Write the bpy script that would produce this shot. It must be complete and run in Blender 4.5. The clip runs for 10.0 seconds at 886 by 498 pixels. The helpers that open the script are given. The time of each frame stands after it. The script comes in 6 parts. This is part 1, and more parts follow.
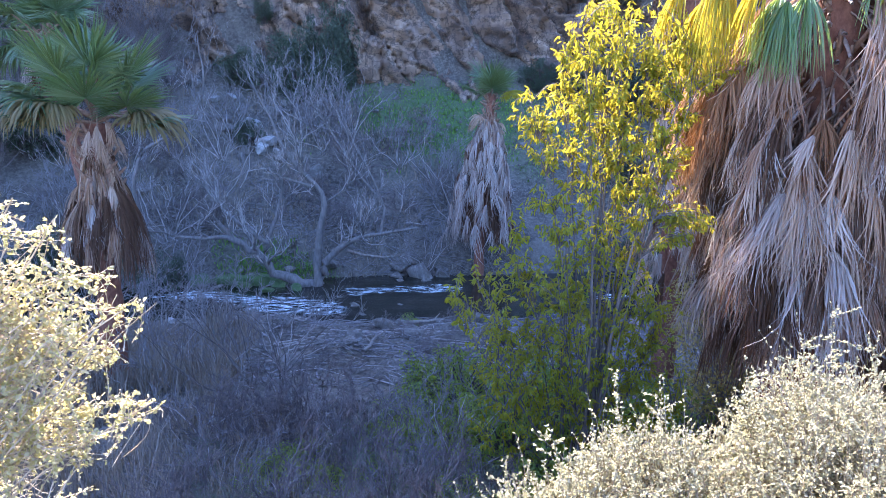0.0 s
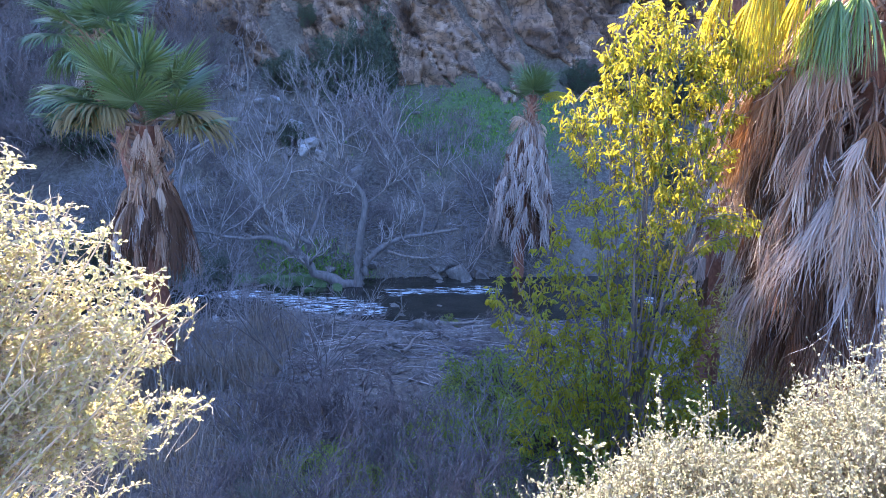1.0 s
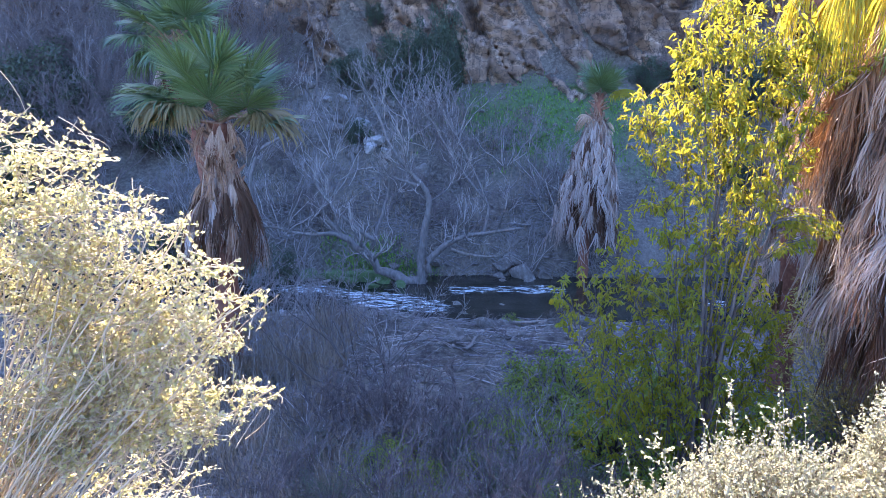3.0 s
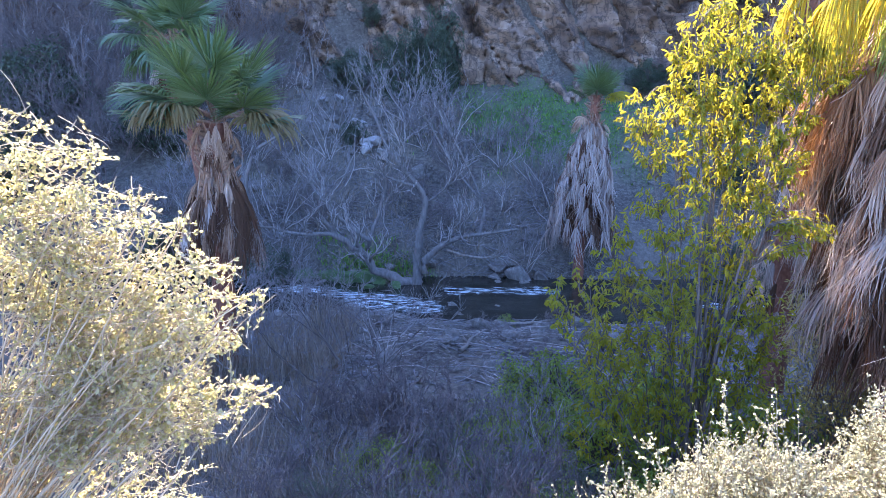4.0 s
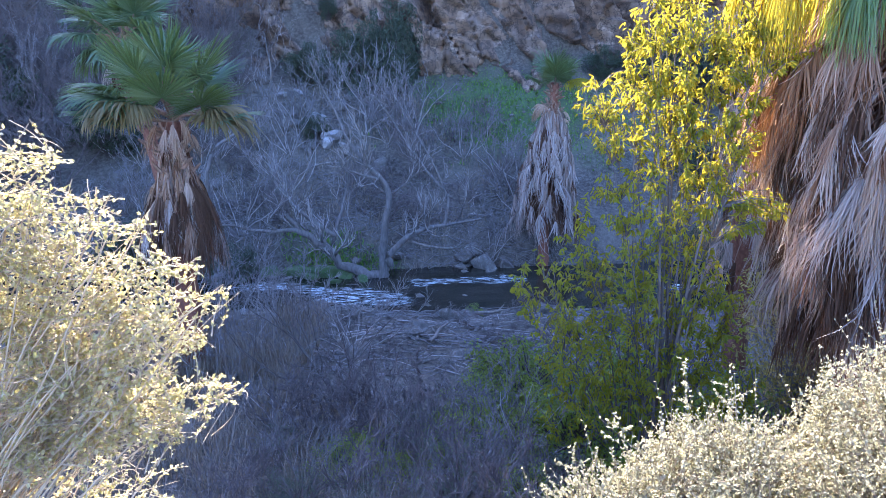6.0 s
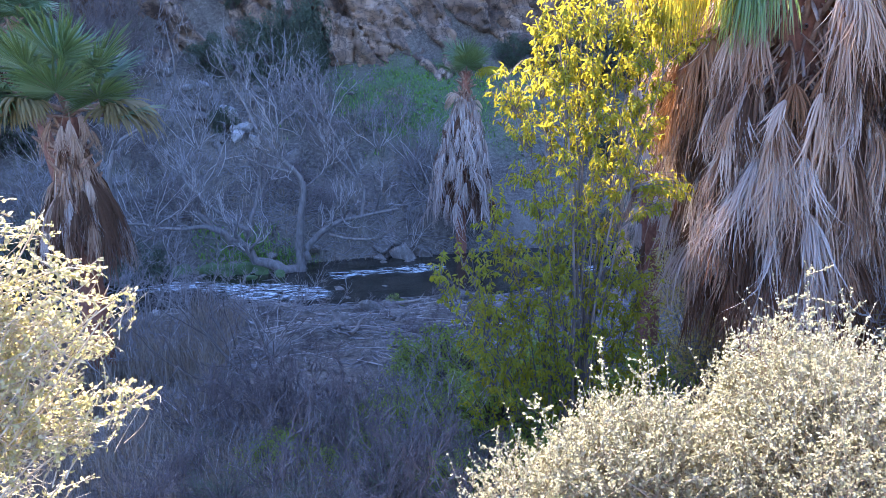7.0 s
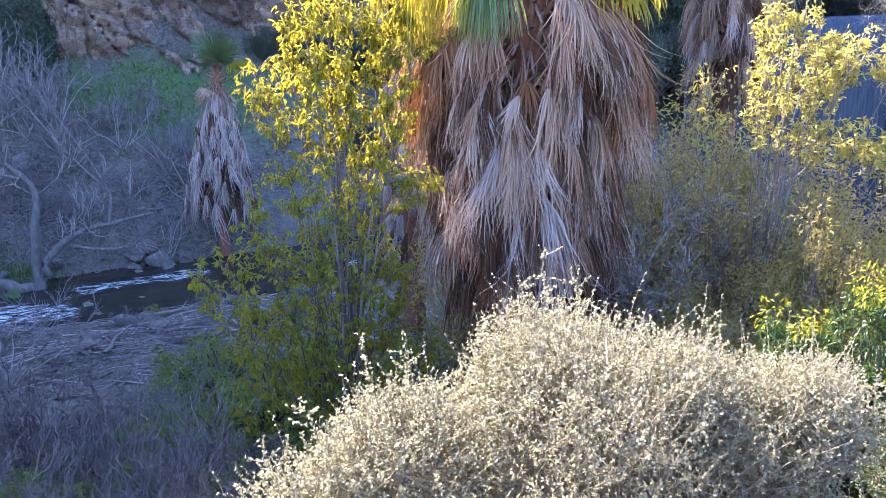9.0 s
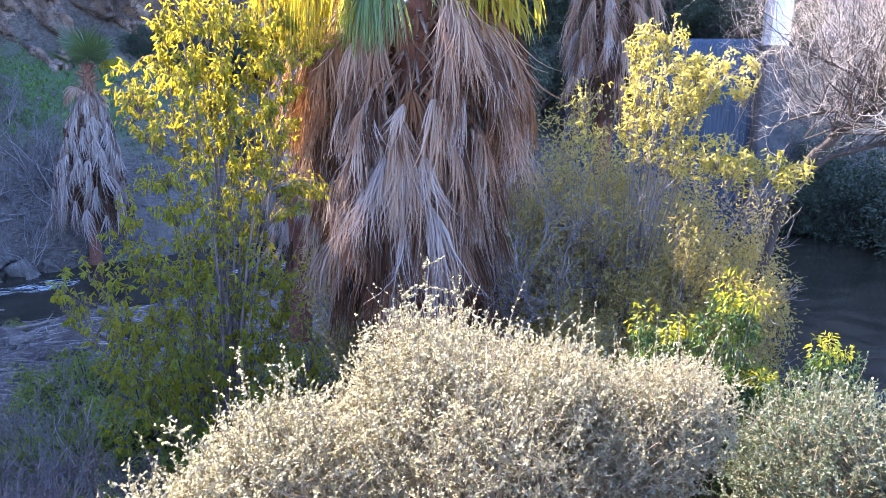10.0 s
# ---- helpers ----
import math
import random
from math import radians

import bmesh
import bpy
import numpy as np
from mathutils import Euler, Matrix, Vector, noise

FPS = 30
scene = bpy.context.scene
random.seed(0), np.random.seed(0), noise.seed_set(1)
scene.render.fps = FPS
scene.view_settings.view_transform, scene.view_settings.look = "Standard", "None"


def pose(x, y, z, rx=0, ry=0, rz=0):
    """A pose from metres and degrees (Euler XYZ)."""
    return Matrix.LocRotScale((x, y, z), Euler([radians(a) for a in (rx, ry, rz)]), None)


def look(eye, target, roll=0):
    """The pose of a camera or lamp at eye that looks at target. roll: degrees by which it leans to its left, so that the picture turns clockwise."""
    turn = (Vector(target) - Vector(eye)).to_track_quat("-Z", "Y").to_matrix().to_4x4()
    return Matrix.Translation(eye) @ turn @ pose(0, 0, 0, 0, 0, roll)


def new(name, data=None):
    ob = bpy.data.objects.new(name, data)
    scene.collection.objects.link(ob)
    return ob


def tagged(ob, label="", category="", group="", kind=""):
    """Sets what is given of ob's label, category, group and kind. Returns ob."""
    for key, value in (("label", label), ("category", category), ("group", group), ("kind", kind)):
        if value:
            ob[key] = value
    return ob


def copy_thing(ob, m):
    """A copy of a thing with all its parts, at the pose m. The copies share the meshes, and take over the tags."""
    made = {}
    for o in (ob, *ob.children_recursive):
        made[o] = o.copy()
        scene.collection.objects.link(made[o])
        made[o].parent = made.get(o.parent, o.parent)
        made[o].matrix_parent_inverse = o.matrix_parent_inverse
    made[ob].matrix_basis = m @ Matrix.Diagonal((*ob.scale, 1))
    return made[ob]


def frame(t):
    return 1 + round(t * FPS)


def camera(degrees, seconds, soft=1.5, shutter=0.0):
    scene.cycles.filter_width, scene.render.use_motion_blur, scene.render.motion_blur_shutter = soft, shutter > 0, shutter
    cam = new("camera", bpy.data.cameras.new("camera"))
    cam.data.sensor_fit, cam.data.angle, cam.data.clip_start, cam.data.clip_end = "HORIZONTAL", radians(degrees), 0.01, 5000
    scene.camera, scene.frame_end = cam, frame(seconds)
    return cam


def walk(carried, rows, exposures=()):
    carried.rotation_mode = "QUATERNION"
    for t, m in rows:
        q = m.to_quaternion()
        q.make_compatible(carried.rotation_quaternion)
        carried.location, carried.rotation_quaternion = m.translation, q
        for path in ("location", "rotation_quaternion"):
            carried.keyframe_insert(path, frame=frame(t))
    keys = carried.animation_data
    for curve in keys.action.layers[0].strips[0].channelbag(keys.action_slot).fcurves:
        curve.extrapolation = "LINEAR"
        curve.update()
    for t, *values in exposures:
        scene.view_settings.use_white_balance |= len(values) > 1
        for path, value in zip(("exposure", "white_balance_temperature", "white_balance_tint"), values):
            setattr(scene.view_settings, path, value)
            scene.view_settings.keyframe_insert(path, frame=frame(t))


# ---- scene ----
cam = camera(62.39, 10.0, soft=0.75)
PATH = [
    (0, 0.034, 0.071, 6.485, 77.984, -0.828, -7.431),
    (0.5, 0.026, 0.058, 6.491, 77.974, -0.822, -5.516),
    (1, 0.018, 0.049, 6.499, 78.042, -0.606, -4.329),
    (1.5, 0.008, 0.052, 6.494, 78.154, -0.426, -1.701),
    (2, 0.001, 0.054, 6.496, 78.078, -0.341, 0.473),
    (2.5, 0.001, 0.058, 6.486, 77.867, -0.365, 0.721),
    (4, -0.006, 0.039, 6.488, 77.961, -0.838, 0.377),
    (4.5, -0.003, 0.007, 6.498, 77.994, -0.727, 0.129),
    (5, 0, 0, 6.5, 78, -0.489, 0.104),
    (5.2, 0.002, 0.002, 6.498, 78.047, -0.487, 0.077),
    (6.3, 0.012, 0.002, 6.493, 76.942, 1.097, -4.405),
    (6.5, 0.013, 0.001, 6.492, 76.792, 1.188, -5.63),
    (7, 0.017, 0.012, 6.487, 76.38, 1.403, -9.383),
    (7.5, 0.026, 0.023, 6.49, 75.98, 1.517, -13.26),
    (8, 0.045, 0.013, 6.496, 75.72, 1.115, -18.511),
    (8.5, 0.068, -0.009, 6.518, 75.625, 1.092, -23.441),
    (9, 0.096, -0.007, 6.519, 75.512, 1.082, -27.694),
    (9.5, 0.131, -0.002, 6.516, 75.885, 0.155, -32.386),
    (10, 0.149, -0.005, 6.525, 76.087, -0.921, -36.091),
]
walk(cam, [(t, pose(*p)) for t, *p in PATH], exposures=[(0, 3.04, 4850, 23), (6, 3.00, 4850, 23), (10, 3.02, 5050, 25)])

# ---- world and sun: low winter sun behind an unseen far ridge added for shade ----
SUN_EL, SUN_AZ = 44.0, -20.0        # degrees above the horizon, degrees from +Y towards +X
world = bpy.data.worlds.new("sky")
scene.world = world
world.use_nodes = True
wn = world.node_tree.nodes
wn.clear()
sky = wn.new("ShaderNodeTexSky")
sky.sky_type, sky.sun_disc = "NISHITA", False
sky.sun_elevation, sky.sun_rotation = radians(SUN_EL), radians(SUN_AZ)
back = wn.new("ShaderNodeBackground")
back.inputs["Strength"].default_value = 0.10
wout = wn.new("ShaderNodeOutputWorld")
world.node_tree.links.new(sky.outputs["Color"], back.inputs["Color"])
world.node_tree.links.new(back.outputs["Background"], wout.inputs["Surface"])
sun_data = bpy.data.lights.new("sun", "SUN")
sun_data.energy, sun_data.angle, sun_data.color = 5.0, radians(0.6), (1.0, 0.80, 0.49)
sun = new("sun", sun_data)
az, el = radians(SUN_AZ), radians(SUN_EL)
TO_SUN = Vector((math.sin(az) * math.cos(el), math.cos(az) * math.cos(el), math.sin(el)))
sun.matrix_world = look(TO_SUN * 90, (0, 0, 0))


# ---- materials ----
class Nodes:
    def __init__(self, name):
        self.mat = bpy.data.materials.new(name)
        self.mat.use_nodes = True
        self.tree = self.mat.node_tree
        self.tree.nodes.clear()
        self.out = self.add("ShaderNodeOutputMaterial")

    def add(self, kind, **values):
        n = self.tree.nodes.new(kind)
        for key, v in values.items():
            n.inputs[key.replace("_", " ")].default_value = v
        return n

    def link(self, a, b):
        self.tree.links.new(a, b)

    def noise(self, scale, detail=4.0, rough=0.6, stretch=None, turn=0.0):
        n = self.add("ShaderNodeTexNoise", Scale=scale, Detail=detail, Roughness=rough)
        g = self.add("ShaderNodeTexCoord")
        if stretch:
            m = self.add("ShaderNodeMapping")
            m.inputs["Scale"].default_value = stretch
            m.inputs["Rotation"].default_value = (0, 0, turn)
            self.link(g.outputs["Object"], m.inputs["Vector"])
            self.link(m.outputs["Vector"], n.inputs["Vector"])
        else:
            self.link(g.outputs["Object"], n.inputs["Vector"])
        return n.outputs["Fac"]

    def ramp(self, fac, stops):
        r = self.add("ShaderNodeValToRGB")
        el = r.color_ramp.elements
        while len(el) < len(stops):
            el.new(0.5)
        for e, (p, c) in zip(el, stops):
            e.position, e.color = p, (*c, 1)
        self.link(fac, r.inputs["Fac"])
        return r.outputs["Color"]

    def mix(self, fac, a, b, mode="MIX"):
        m = self.add("ShaderNodeMix")
        m.data_type, m.blend_type = "RGBA", mode
        for slot, v in ((0, fac), (6, a), (7, b)):
            if isinstance(v, bpy.types.NodeSocket):
                self.link(v, m.inputs[slot])
            else:
                m.inputs[slot].default_value = v if slot == 0 else (*v, 1)
        return m.outputs[2]

    def bump(self, height, strength, distance):
        b = self.add("ShaderNodeBump", Strength=strength, Distance=distance)
        self.link(height, b.inputs["Height"])
        return b.outputs["Normal"]


def leaf_mat(name, stops, through_tint, share=0.45, rough=0.5, spec=0.4, per_object=0.0):
    """Thin leaf: reflects one colour, lets light through in another; each leaf its own shade."""
    n = Nodes(name)
    r = n.add("ShaderNodeNewGeometry").outputs["Random Per Island"]
    colour = n.mix(0.35, n.ramp(r, stops), n.ramp(n.noise(7.0, 5, 0.75), stops))
    if per_object:
        colour = n.mix(per_object, colour, n.ramp(n.add("ShaderNodeObjectInfo").outputs["Random"], stops))
    p = n.add("ShaderNodeBsdfPrincipled", Roughness=rough)
    p.inputs["Specular IOR Level"].default_value = spec
    n.link(colour, p.inputs["Base Color"])
    t = n.add("ShaderNodeBsdfTranslucent")
    n.link(n.mix(0.75, colour, through_tint), t.inputs["Color"])
    m = n.add("ShaderNodeMixShader", Fac=share)
    n.link(p.outputs[0], m.inputs[1])
    n.link(t.outputs[0], m.inputs[2])
    n.link(m.outputs[0], n.out.inputs["Surface"])
    return n.mat


def bark_mat(name, dark, light, scale=12.0, stretch=(1, 1, 0.25)):
    n = Nodes(name)
    f = n.noise(scale, 6, 0.65, stretch)
    big = n.noise(1.3, 3)
    c = n.mix(big, n.ramp(f, [(0.3, dark), (0.7, light)]), light, "MULTIPLY")
    c = n.mix(0.35, n.ramp(f, [(0.3, dark), (0.7, light)]), c)
    p = n.add("ShaderNodeBsdfPrincipled", Roughness=0.85)
    n.link(c, p.inputs["Base Color"])
    n.link(n.bump(f, 0.6, 0.02), p.inputs["Normal"])
    n.link(p.outputs[0], n.out.inputs["Surface"])
    return n.mat


def rock_mat(name, stops, scale=1.0, bump=0.7, plates=False):
    n = Nodes(name)
    f = n.noise(1.1 * scale, 4, 0.5) if plates else n.noise(1.1 * scale, 8, 0.68)
    fine = n.noise(9 * scale, 6, 0.7)
    streak = n.noise(0.9 * scale, 5, 0.6, (2.2, 2.2, 0.35))
    c = n.ramp(f, stops)
    c = n.mix(n.ramp(streak, [(0.42, (0, 0, 0)), (0.66, (0.75, 0.75, 0.75))]), c, stops[0][1])
    if plates:
        g = n.add("ShaderNodeTexCoord")
        m = n.add("ShaderNodeMapping")
        m.inputs["Rotation"].default_value = (0.2, 0.45, 0.1)
        m.inputs["Scale"].default_value = (0.75, 0.75, 1.25)
        n.link(g.outputs["Object"], m.inputs["Vector"])
        warp = n.add("ShaderNodeVectorMath")
        warp.operation = "ADD"
        wob = n.add("ShaderNodeTexNoise", Scale=0.45, Detail=2.0)
        n.link(g.outputs["Object"], wob.inputs["Vector"])
        n.link(m.outputs["Vector"], warp.inputs[0])
        n.link(wob.outputs["Color"], warp.inputs[1])
        # tone per plate, standing in for shading between the rock facets
        for size in (0.5, 1.4):
            v = n.add("ShaderNodeTexVoronoi", Scale=size)
            n.link(warp.outputs[0], v.inputs["Vector"])
            bw = n.add("ShaderNodeRGBToBW")
            n.link(v.outputs["Color"], bw.inputs["Color"])
            c = n.mix(0.6, c, n.ramp(bw.outputs[0], [(0.2, (0.50, 0.45, 0.42)), (0.5, (0.85, 0.80, 0.76)), (0.8, (1.2, 1.14, 1.06))]), "MULTIPLY")
        # dark seam lines paint the shade of cracks into the colour
        for size, stretch in ((0.9, (1.3, 1.3, 0.5)), (1.6, (0.6, 0.6, 1.6))):
            seam = n.ramp(n.noise(size, 6, 0.6, stretch), [(0.47, (0, 0, 0)), (0.5, (0.75, 0.75, 0.75)), (0.525, (0, 0, 0))])
            c = n.mix(seam, c, (0.045, 0.036, 0.03))
    dust = 0.1 if plates else 0.3
    c = n.mix(n.ramp(fine, [(0.3, (dust, dust, dust)), (0.6, (0, 0, 0))]), c, (0.10, 0.085, 0.07))
    p = n.add("ShaderNodeBsdfPrincipled", Roughness=0.9)
    n.link(c, p.inputs["Base Color"])
    n.link(n.bump(fine, bump, 0.06), p.inputs["Normal"])
    n.link(p.outputs[0], n.out.inputs["Surface"])
    return n.mat


def ground_mat():
    n = Nodes("soil_and_litter")
    f = n.noise(0.5, 8, 0.7)
    fine = n.noise(7.0, 8, 0.75)
    grit = n.noise(40.0, 4, 0.7)
    soil = n.ramp(f, [(0.3, (0.05, 0.042, 0.034)), (0.5, (0.11, 0.092, 0.072)), (0.7, (0.18, 0.155, 0.125))])
    soil = n.mix(n.ramp(fine, [(0.45, (0, 0, 0)), (0.7, (0.8, 0.8, 0.8))]), soil, (0.28, 0.25, 0.21))
    soil = n.mix(n.ramp(fine, [(0.25, (0.7, 0.7, 0.7)), (0.45, (0, 0, 0))]), soil, (0.06, 0.05, 0.04))
    green = n.ramp(n.noise(5.0, 6, 0.7), [(0.3, (0.07, 0.085, 0.04)), (0.7, (0.10, 0.17, 0.05))])
    a = n.add("ShaderNodeAttribute")
    a.attribute_name = "green"
    c = n.mix(a.outputs["Fac"], soil, green)
    p = n.add("ShaderNodeBsdfPrincipled", Roughness=0.95)
    n.link(c, p.inputs["Base Color"])
    n.link(n.bump(n.mix(0.5, fine, grit), 0.9, 0.08), p.inputs["Normal"])
    n.link(p.outputs[0], n.out.inputs["Surface"])
    return n.mat


def water_mat():
    n = Nodes("stream_water")
    ripple = n.noise(3.5, 6, 0.65, (0.8, 1.3, 1))
    chop = n.noise(11.0, 4, 0.6, (0.6, 1.5, 1))
    streak = n.noise(5.0, 8, 0.75, (0.45, 2.0, 1), 0.38)
    bed = n.ramp(n.noise(1.2, 4), [(0.35, (0.012, 0.013, 0.010)), (0.7, (0.045, 0.04, 0.028))])
    a = n.add("ShaderNodeAttribute")
    a.attribute_name = "foam"
    amount = n.ramp(n.mix(0.22, streak, a.outputs["Fac"]), [(0.59, (0, 0, 0)), (0.70, (1, 1, 1))])
    p = n.add("ShaderNodeBsdfPrincipled", Roughness=0.12)
    p.inputs["IOR"].default_value = 1.33
    n.link(n.mix(amount, bed, (0.8, 0.85, 0.88)), p.inputs["Base Color"])
    rough = n.mix(amount, (0.08, 0.08, 0.08), (0.7, 0.7, 0.7))
    n.link(rough, p.inputs["Roughness"])
    n.link(n.bump(n.mix(0.35, ripple, chop), 0.25, 0.05), p.inputs["Normal"])
    n.link(p.outputs[0], n.out.inputs["Surface"])
    return n.mat


def plain_mat(name, a, b, scale, rough=0.8, bump=0.3, stretch=None):
    n = Nodes(name)
    f = n.noise(scale, 6, 0.65, stretch)
    p = n.add("ShaderNodeBsdfPrincipled", Roughness=rough)
    n.link(n.ramp(f, [(0.3, a), (0.7, b)]), p.inputs["Base Color"])
    n.link(n.bump(f, bump, 0.03), p.inputs["Normal"])
    n.link(p.outputs[0], n.out.inputs["Surface"])
    return n.mat


M_GROUND = ground_mat()
M_WATER = water_mat()
M_CLIFF = rock_mat("cliff_rock", [(0.3, (0.15, 0.105, 0.075)), (0.46, (0.27, 0.195, 0.135)), (0.56, (0.33, 0.26, 0.205)), (0.72, (0.48, 0.41, 0.36))], 0.8, 0.5, True)
M_MOSS = rock_mat("mossy_stone", [(0.35, (0.05, 0.09, 0.025)), (0.5, (0.09, 0.15, 0.04)), (0.7, (0.17, 0.19, 0.09))], 2.5)
M_ROCK = rock_mat("river_stone", [(0.3, (0.11, 0.095, 0.08)), (0.5, (0.22, 0.195, 0.17)), (0.7, (0.40, 0.37, 0.34))], 3.0)
M_PALE = rock_mat("pale_stone", [(0.3, (0.26, 0.24, 0.225)), (0.5, (0.44, 0.42, 0.40)), (0.7, (0.58, 0.56, 0.54))], 2.0)
M_GRAVEL = rock_mat("gravel_stone", [(0.3, (0.07, 0.06, 0.05)), (0.5, (0.18, 0.155, 0.13)), (0.7, (0.36, 0.33, 0.30))], 6.0)
M_DEADF = leaf_mat("dead_frond", [(0.0, (0.09, 0.045, 0.024)), (0.3, (0.31, 0.17, 0.095)), (0.65, (0.56, 0.40, 0.27)), (1.0, (0.80, 0.68, 0.57))], (0.52, 0.28, 0.10), 0.24, 0.65, 0.3, 0.4)
M_DEADF_GREY = leaf_mat("weathered_frond", [(0.0, (0.18, 0.12, 0.085)), (0.45, (0.50, 0.40, 0.335)), (1.0, (0.76, 0.68, 0.62))], (0.50, 0.32, 0.18), 0.2, 0.6, 0.3, 0.3)
# dark brown fronds; as skirt cores their darkness paints the shade in the gaps
M_DEADF_DARK = leaf_mat("brown_frond_and_gap_shade", [(0.0, (0.065, 0.036, 0.022)), (0.5, (0.13, 0.077, 0.048)), (1.0, (0.22, 0.135, 0.088))], (0.35, 0.14, 0.04), 0.15, 0.8, 0.1, 0.4)
M_DEADF_WARM = leaf_mat("russet_frond", [(0.0, (0.13, 0.06, 0.028)), (0.5, (0.28, 0.14, 0.065)), (1.0, (0.42, 0.25, 0.13))], (0.45, 0.19, 0.045), 0.18, 0.7, 0.2, 0.4)
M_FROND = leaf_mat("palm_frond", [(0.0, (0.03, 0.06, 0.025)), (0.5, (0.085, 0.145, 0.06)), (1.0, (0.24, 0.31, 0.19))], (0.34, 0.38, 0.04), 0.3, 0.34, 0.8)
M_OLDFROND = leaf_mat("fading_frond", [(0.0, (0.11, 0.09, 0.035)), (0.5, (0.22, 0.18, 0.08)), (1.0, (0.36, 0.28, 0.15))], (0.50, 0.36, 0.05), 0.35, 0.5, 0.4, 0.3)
# lit copy of the green frond: sunshine put into its yellow colour
M_FROND_SUN = leaf_mat("sunlit_frond", [(0.0, (0.22, 0.24, 0.03)), (0.5, (0.34, 0.32, 0.04)), (1.0, (0.47, 0.40, 0.07))], (0.86, 0.68, 0.005), 0.6, 0.5, 0.25)
M_PETIOLE = plain_mat("petiole", (0.20, 0.10, 0.055), (0.40, 0.27, 0.18), 14, 0.6)
M_STUB = plain_mat("stalk_stub", (0.30, 0.20, 0.15), (0.58, 0.47, 0.41), 14, 0.65)
M_PALMBARK = bark_mat("palm_trunk", (0.15, 0.06, 0.035), (0.36, 0.17, 0.10), 16, (1, 1, 0.6))
M_BARK = bark_mat("grey_bark", (0.13, 0.11, 0.09), (0.34, 0.30, 0.26))
M_LIMB = bark_mat("brown_grey_bark", (0.08, 0.065, 0.055), (0.25, 0.215, 0.19))
M_STREAMBARK = bark_mat("pale_grey_bark", (0.10, 0.088, 0.08), (0.27, 0.24, 0.22))
M_DARKBARK = bark_mat("dark_bark", (0.055, 0.045, 0.038), (0.17, 0.14, 0.12))
# dark brown bark, deepened in colour to look seen against the light
M_BACKLITBARK = bark_mat("backlit_bark", (0.03, 0.024, 0.02), (0.11, 0.085, 0.07))
M_TWIG = bark_mat("pale_twig", (0.32, 0.28, 0.25), (0.56, 0.51, 0.47), 20)
M_SPRIG = bark_mat("sprig_bark", (0.20, 0.15, 0.09), (0.44, 0.36, 0.25), 20)
# pale twig colour with the sunlight painted in
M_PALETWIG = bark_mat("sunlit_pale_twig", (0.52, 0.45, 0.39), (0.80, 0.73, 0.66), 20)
M_STRAWTWIG = bark_mat("straw_twig", (0.32, 0.25, 0.15), (0.60, 0.50, 0.36), 20)
M_GREYTWIG = bark_mat("grey_twig", (0.14, 0.125, 0.12), (0.36, 0.33, 0.315), 20)
M_BROWNTWIG = bark_mat("brown_twig", (0.095, 0.076, 0.072), (0.26, 0.215, 0.20), 20)
M_YELLOW = leaf_mat("willow_leaf", [(0.0, (0.08, 0.15, 0.03)), (0.5, (0.15, 0.235, 0.04)), (1.0, (0.27, 0.29, 0.045))], (0.78, 0.59, 0.0), 0.52, 0.55, 0.15)
M_PALEWILLOW = leaf_mat("pale_willow_leaf", [(0.0, (0.17, 0.19, 0.05)), (0.5, (0.35, 0.345, 0.10)), (1.0, (0.57, 0.51, 0.20))], (0.88, 0.75, 0.10), 0.55, 0.45, 0.35)
M_SILVER = leaf_mat("silver_leaf", [(0.0, (0.15, 0.148, 0.048)), (0.4, (0.285, 0.273, 0.17)), (1.0, (0.47, 0.447, 0.345))], (0.51, 0.48, 0.28), 0.5, 0.45, 0.5)
# limp green frond, brightened in colour to look lit from behind by the sun
M_LIMPFROND_BACKLIT = leaf_mat("backlit_limp_frond", [(0.0, (0.08, 0.12, 0.04)), (0.5, (0.17, 0.25, 0.09)), (1.0, (0.36, 0.42, 0.22))], (0.50, 0.60, 0.06), 0.45, 0.36, 0.6)
M_SILVER_THIN = leaf_mat("pale_leaf", [(0.0, (0.25, 0.25, 0.055)), (0.4, (0.42, 0.385, 0.185)), (1.0, (0.63, 0.575, 0.42))], (0.58, 0.525, 0.19), 0.5, 0.45, 0.4)
M_DARKLEAF = leaf_mat("evergreen_leaf", [(0.0, (0.035, 0.05, 0.032)), (0.5, (0.07, 0.09, 0.058)), (1.0, (0.12, 0.14, 0.095))], (0.12, 0.16, 0.03), 0.2, 0.5, 0.4)
M_GREENLEAF = leaf_mat("green_leaf", [(0.0, (0.05, 0.10, 0.025)), (0.5, (0.10, 0.17, 0.04)), (1.0, (0.18, 0.23, 0.06))], (0.55, 0.60, 0.03), 0.42, 0.4, 0.5)
# shaded and sunlit leaf colours of the same broad-leaved bush
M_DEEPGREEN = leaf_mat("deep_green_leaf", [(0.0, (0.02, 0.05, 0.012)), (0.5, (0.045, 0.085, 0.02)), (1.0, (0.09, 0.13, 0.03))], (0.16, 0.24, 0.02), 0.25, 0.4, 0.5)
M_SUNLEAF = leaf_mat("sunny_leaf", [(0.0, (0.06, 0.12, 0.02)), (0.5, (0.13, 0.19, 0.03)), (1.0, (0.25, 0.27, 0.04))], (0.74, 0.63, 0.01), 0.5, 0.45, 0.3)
M_OLIVE = leaf_mat("olive_leaf", [(0.0, (0.20, 0.18, 0.075)), (0.5, (0.36, 0.315, 0.12)), (1.0, (0.58, 0.46, 0.13))], (0.66, 0.50, 0.10), 0.45, 0.5, 0.4)
M_SAGE = leaf_mat("sage_leaf", [(0.0, (0.07, 0.08, 0.06)), (0.5, (0.125, 0.14, 0.10)), (1.0, (0.21, 0.22, 0.16))], (0.22, 0.26, 0.10), 0.25, 0.6, 0.3)
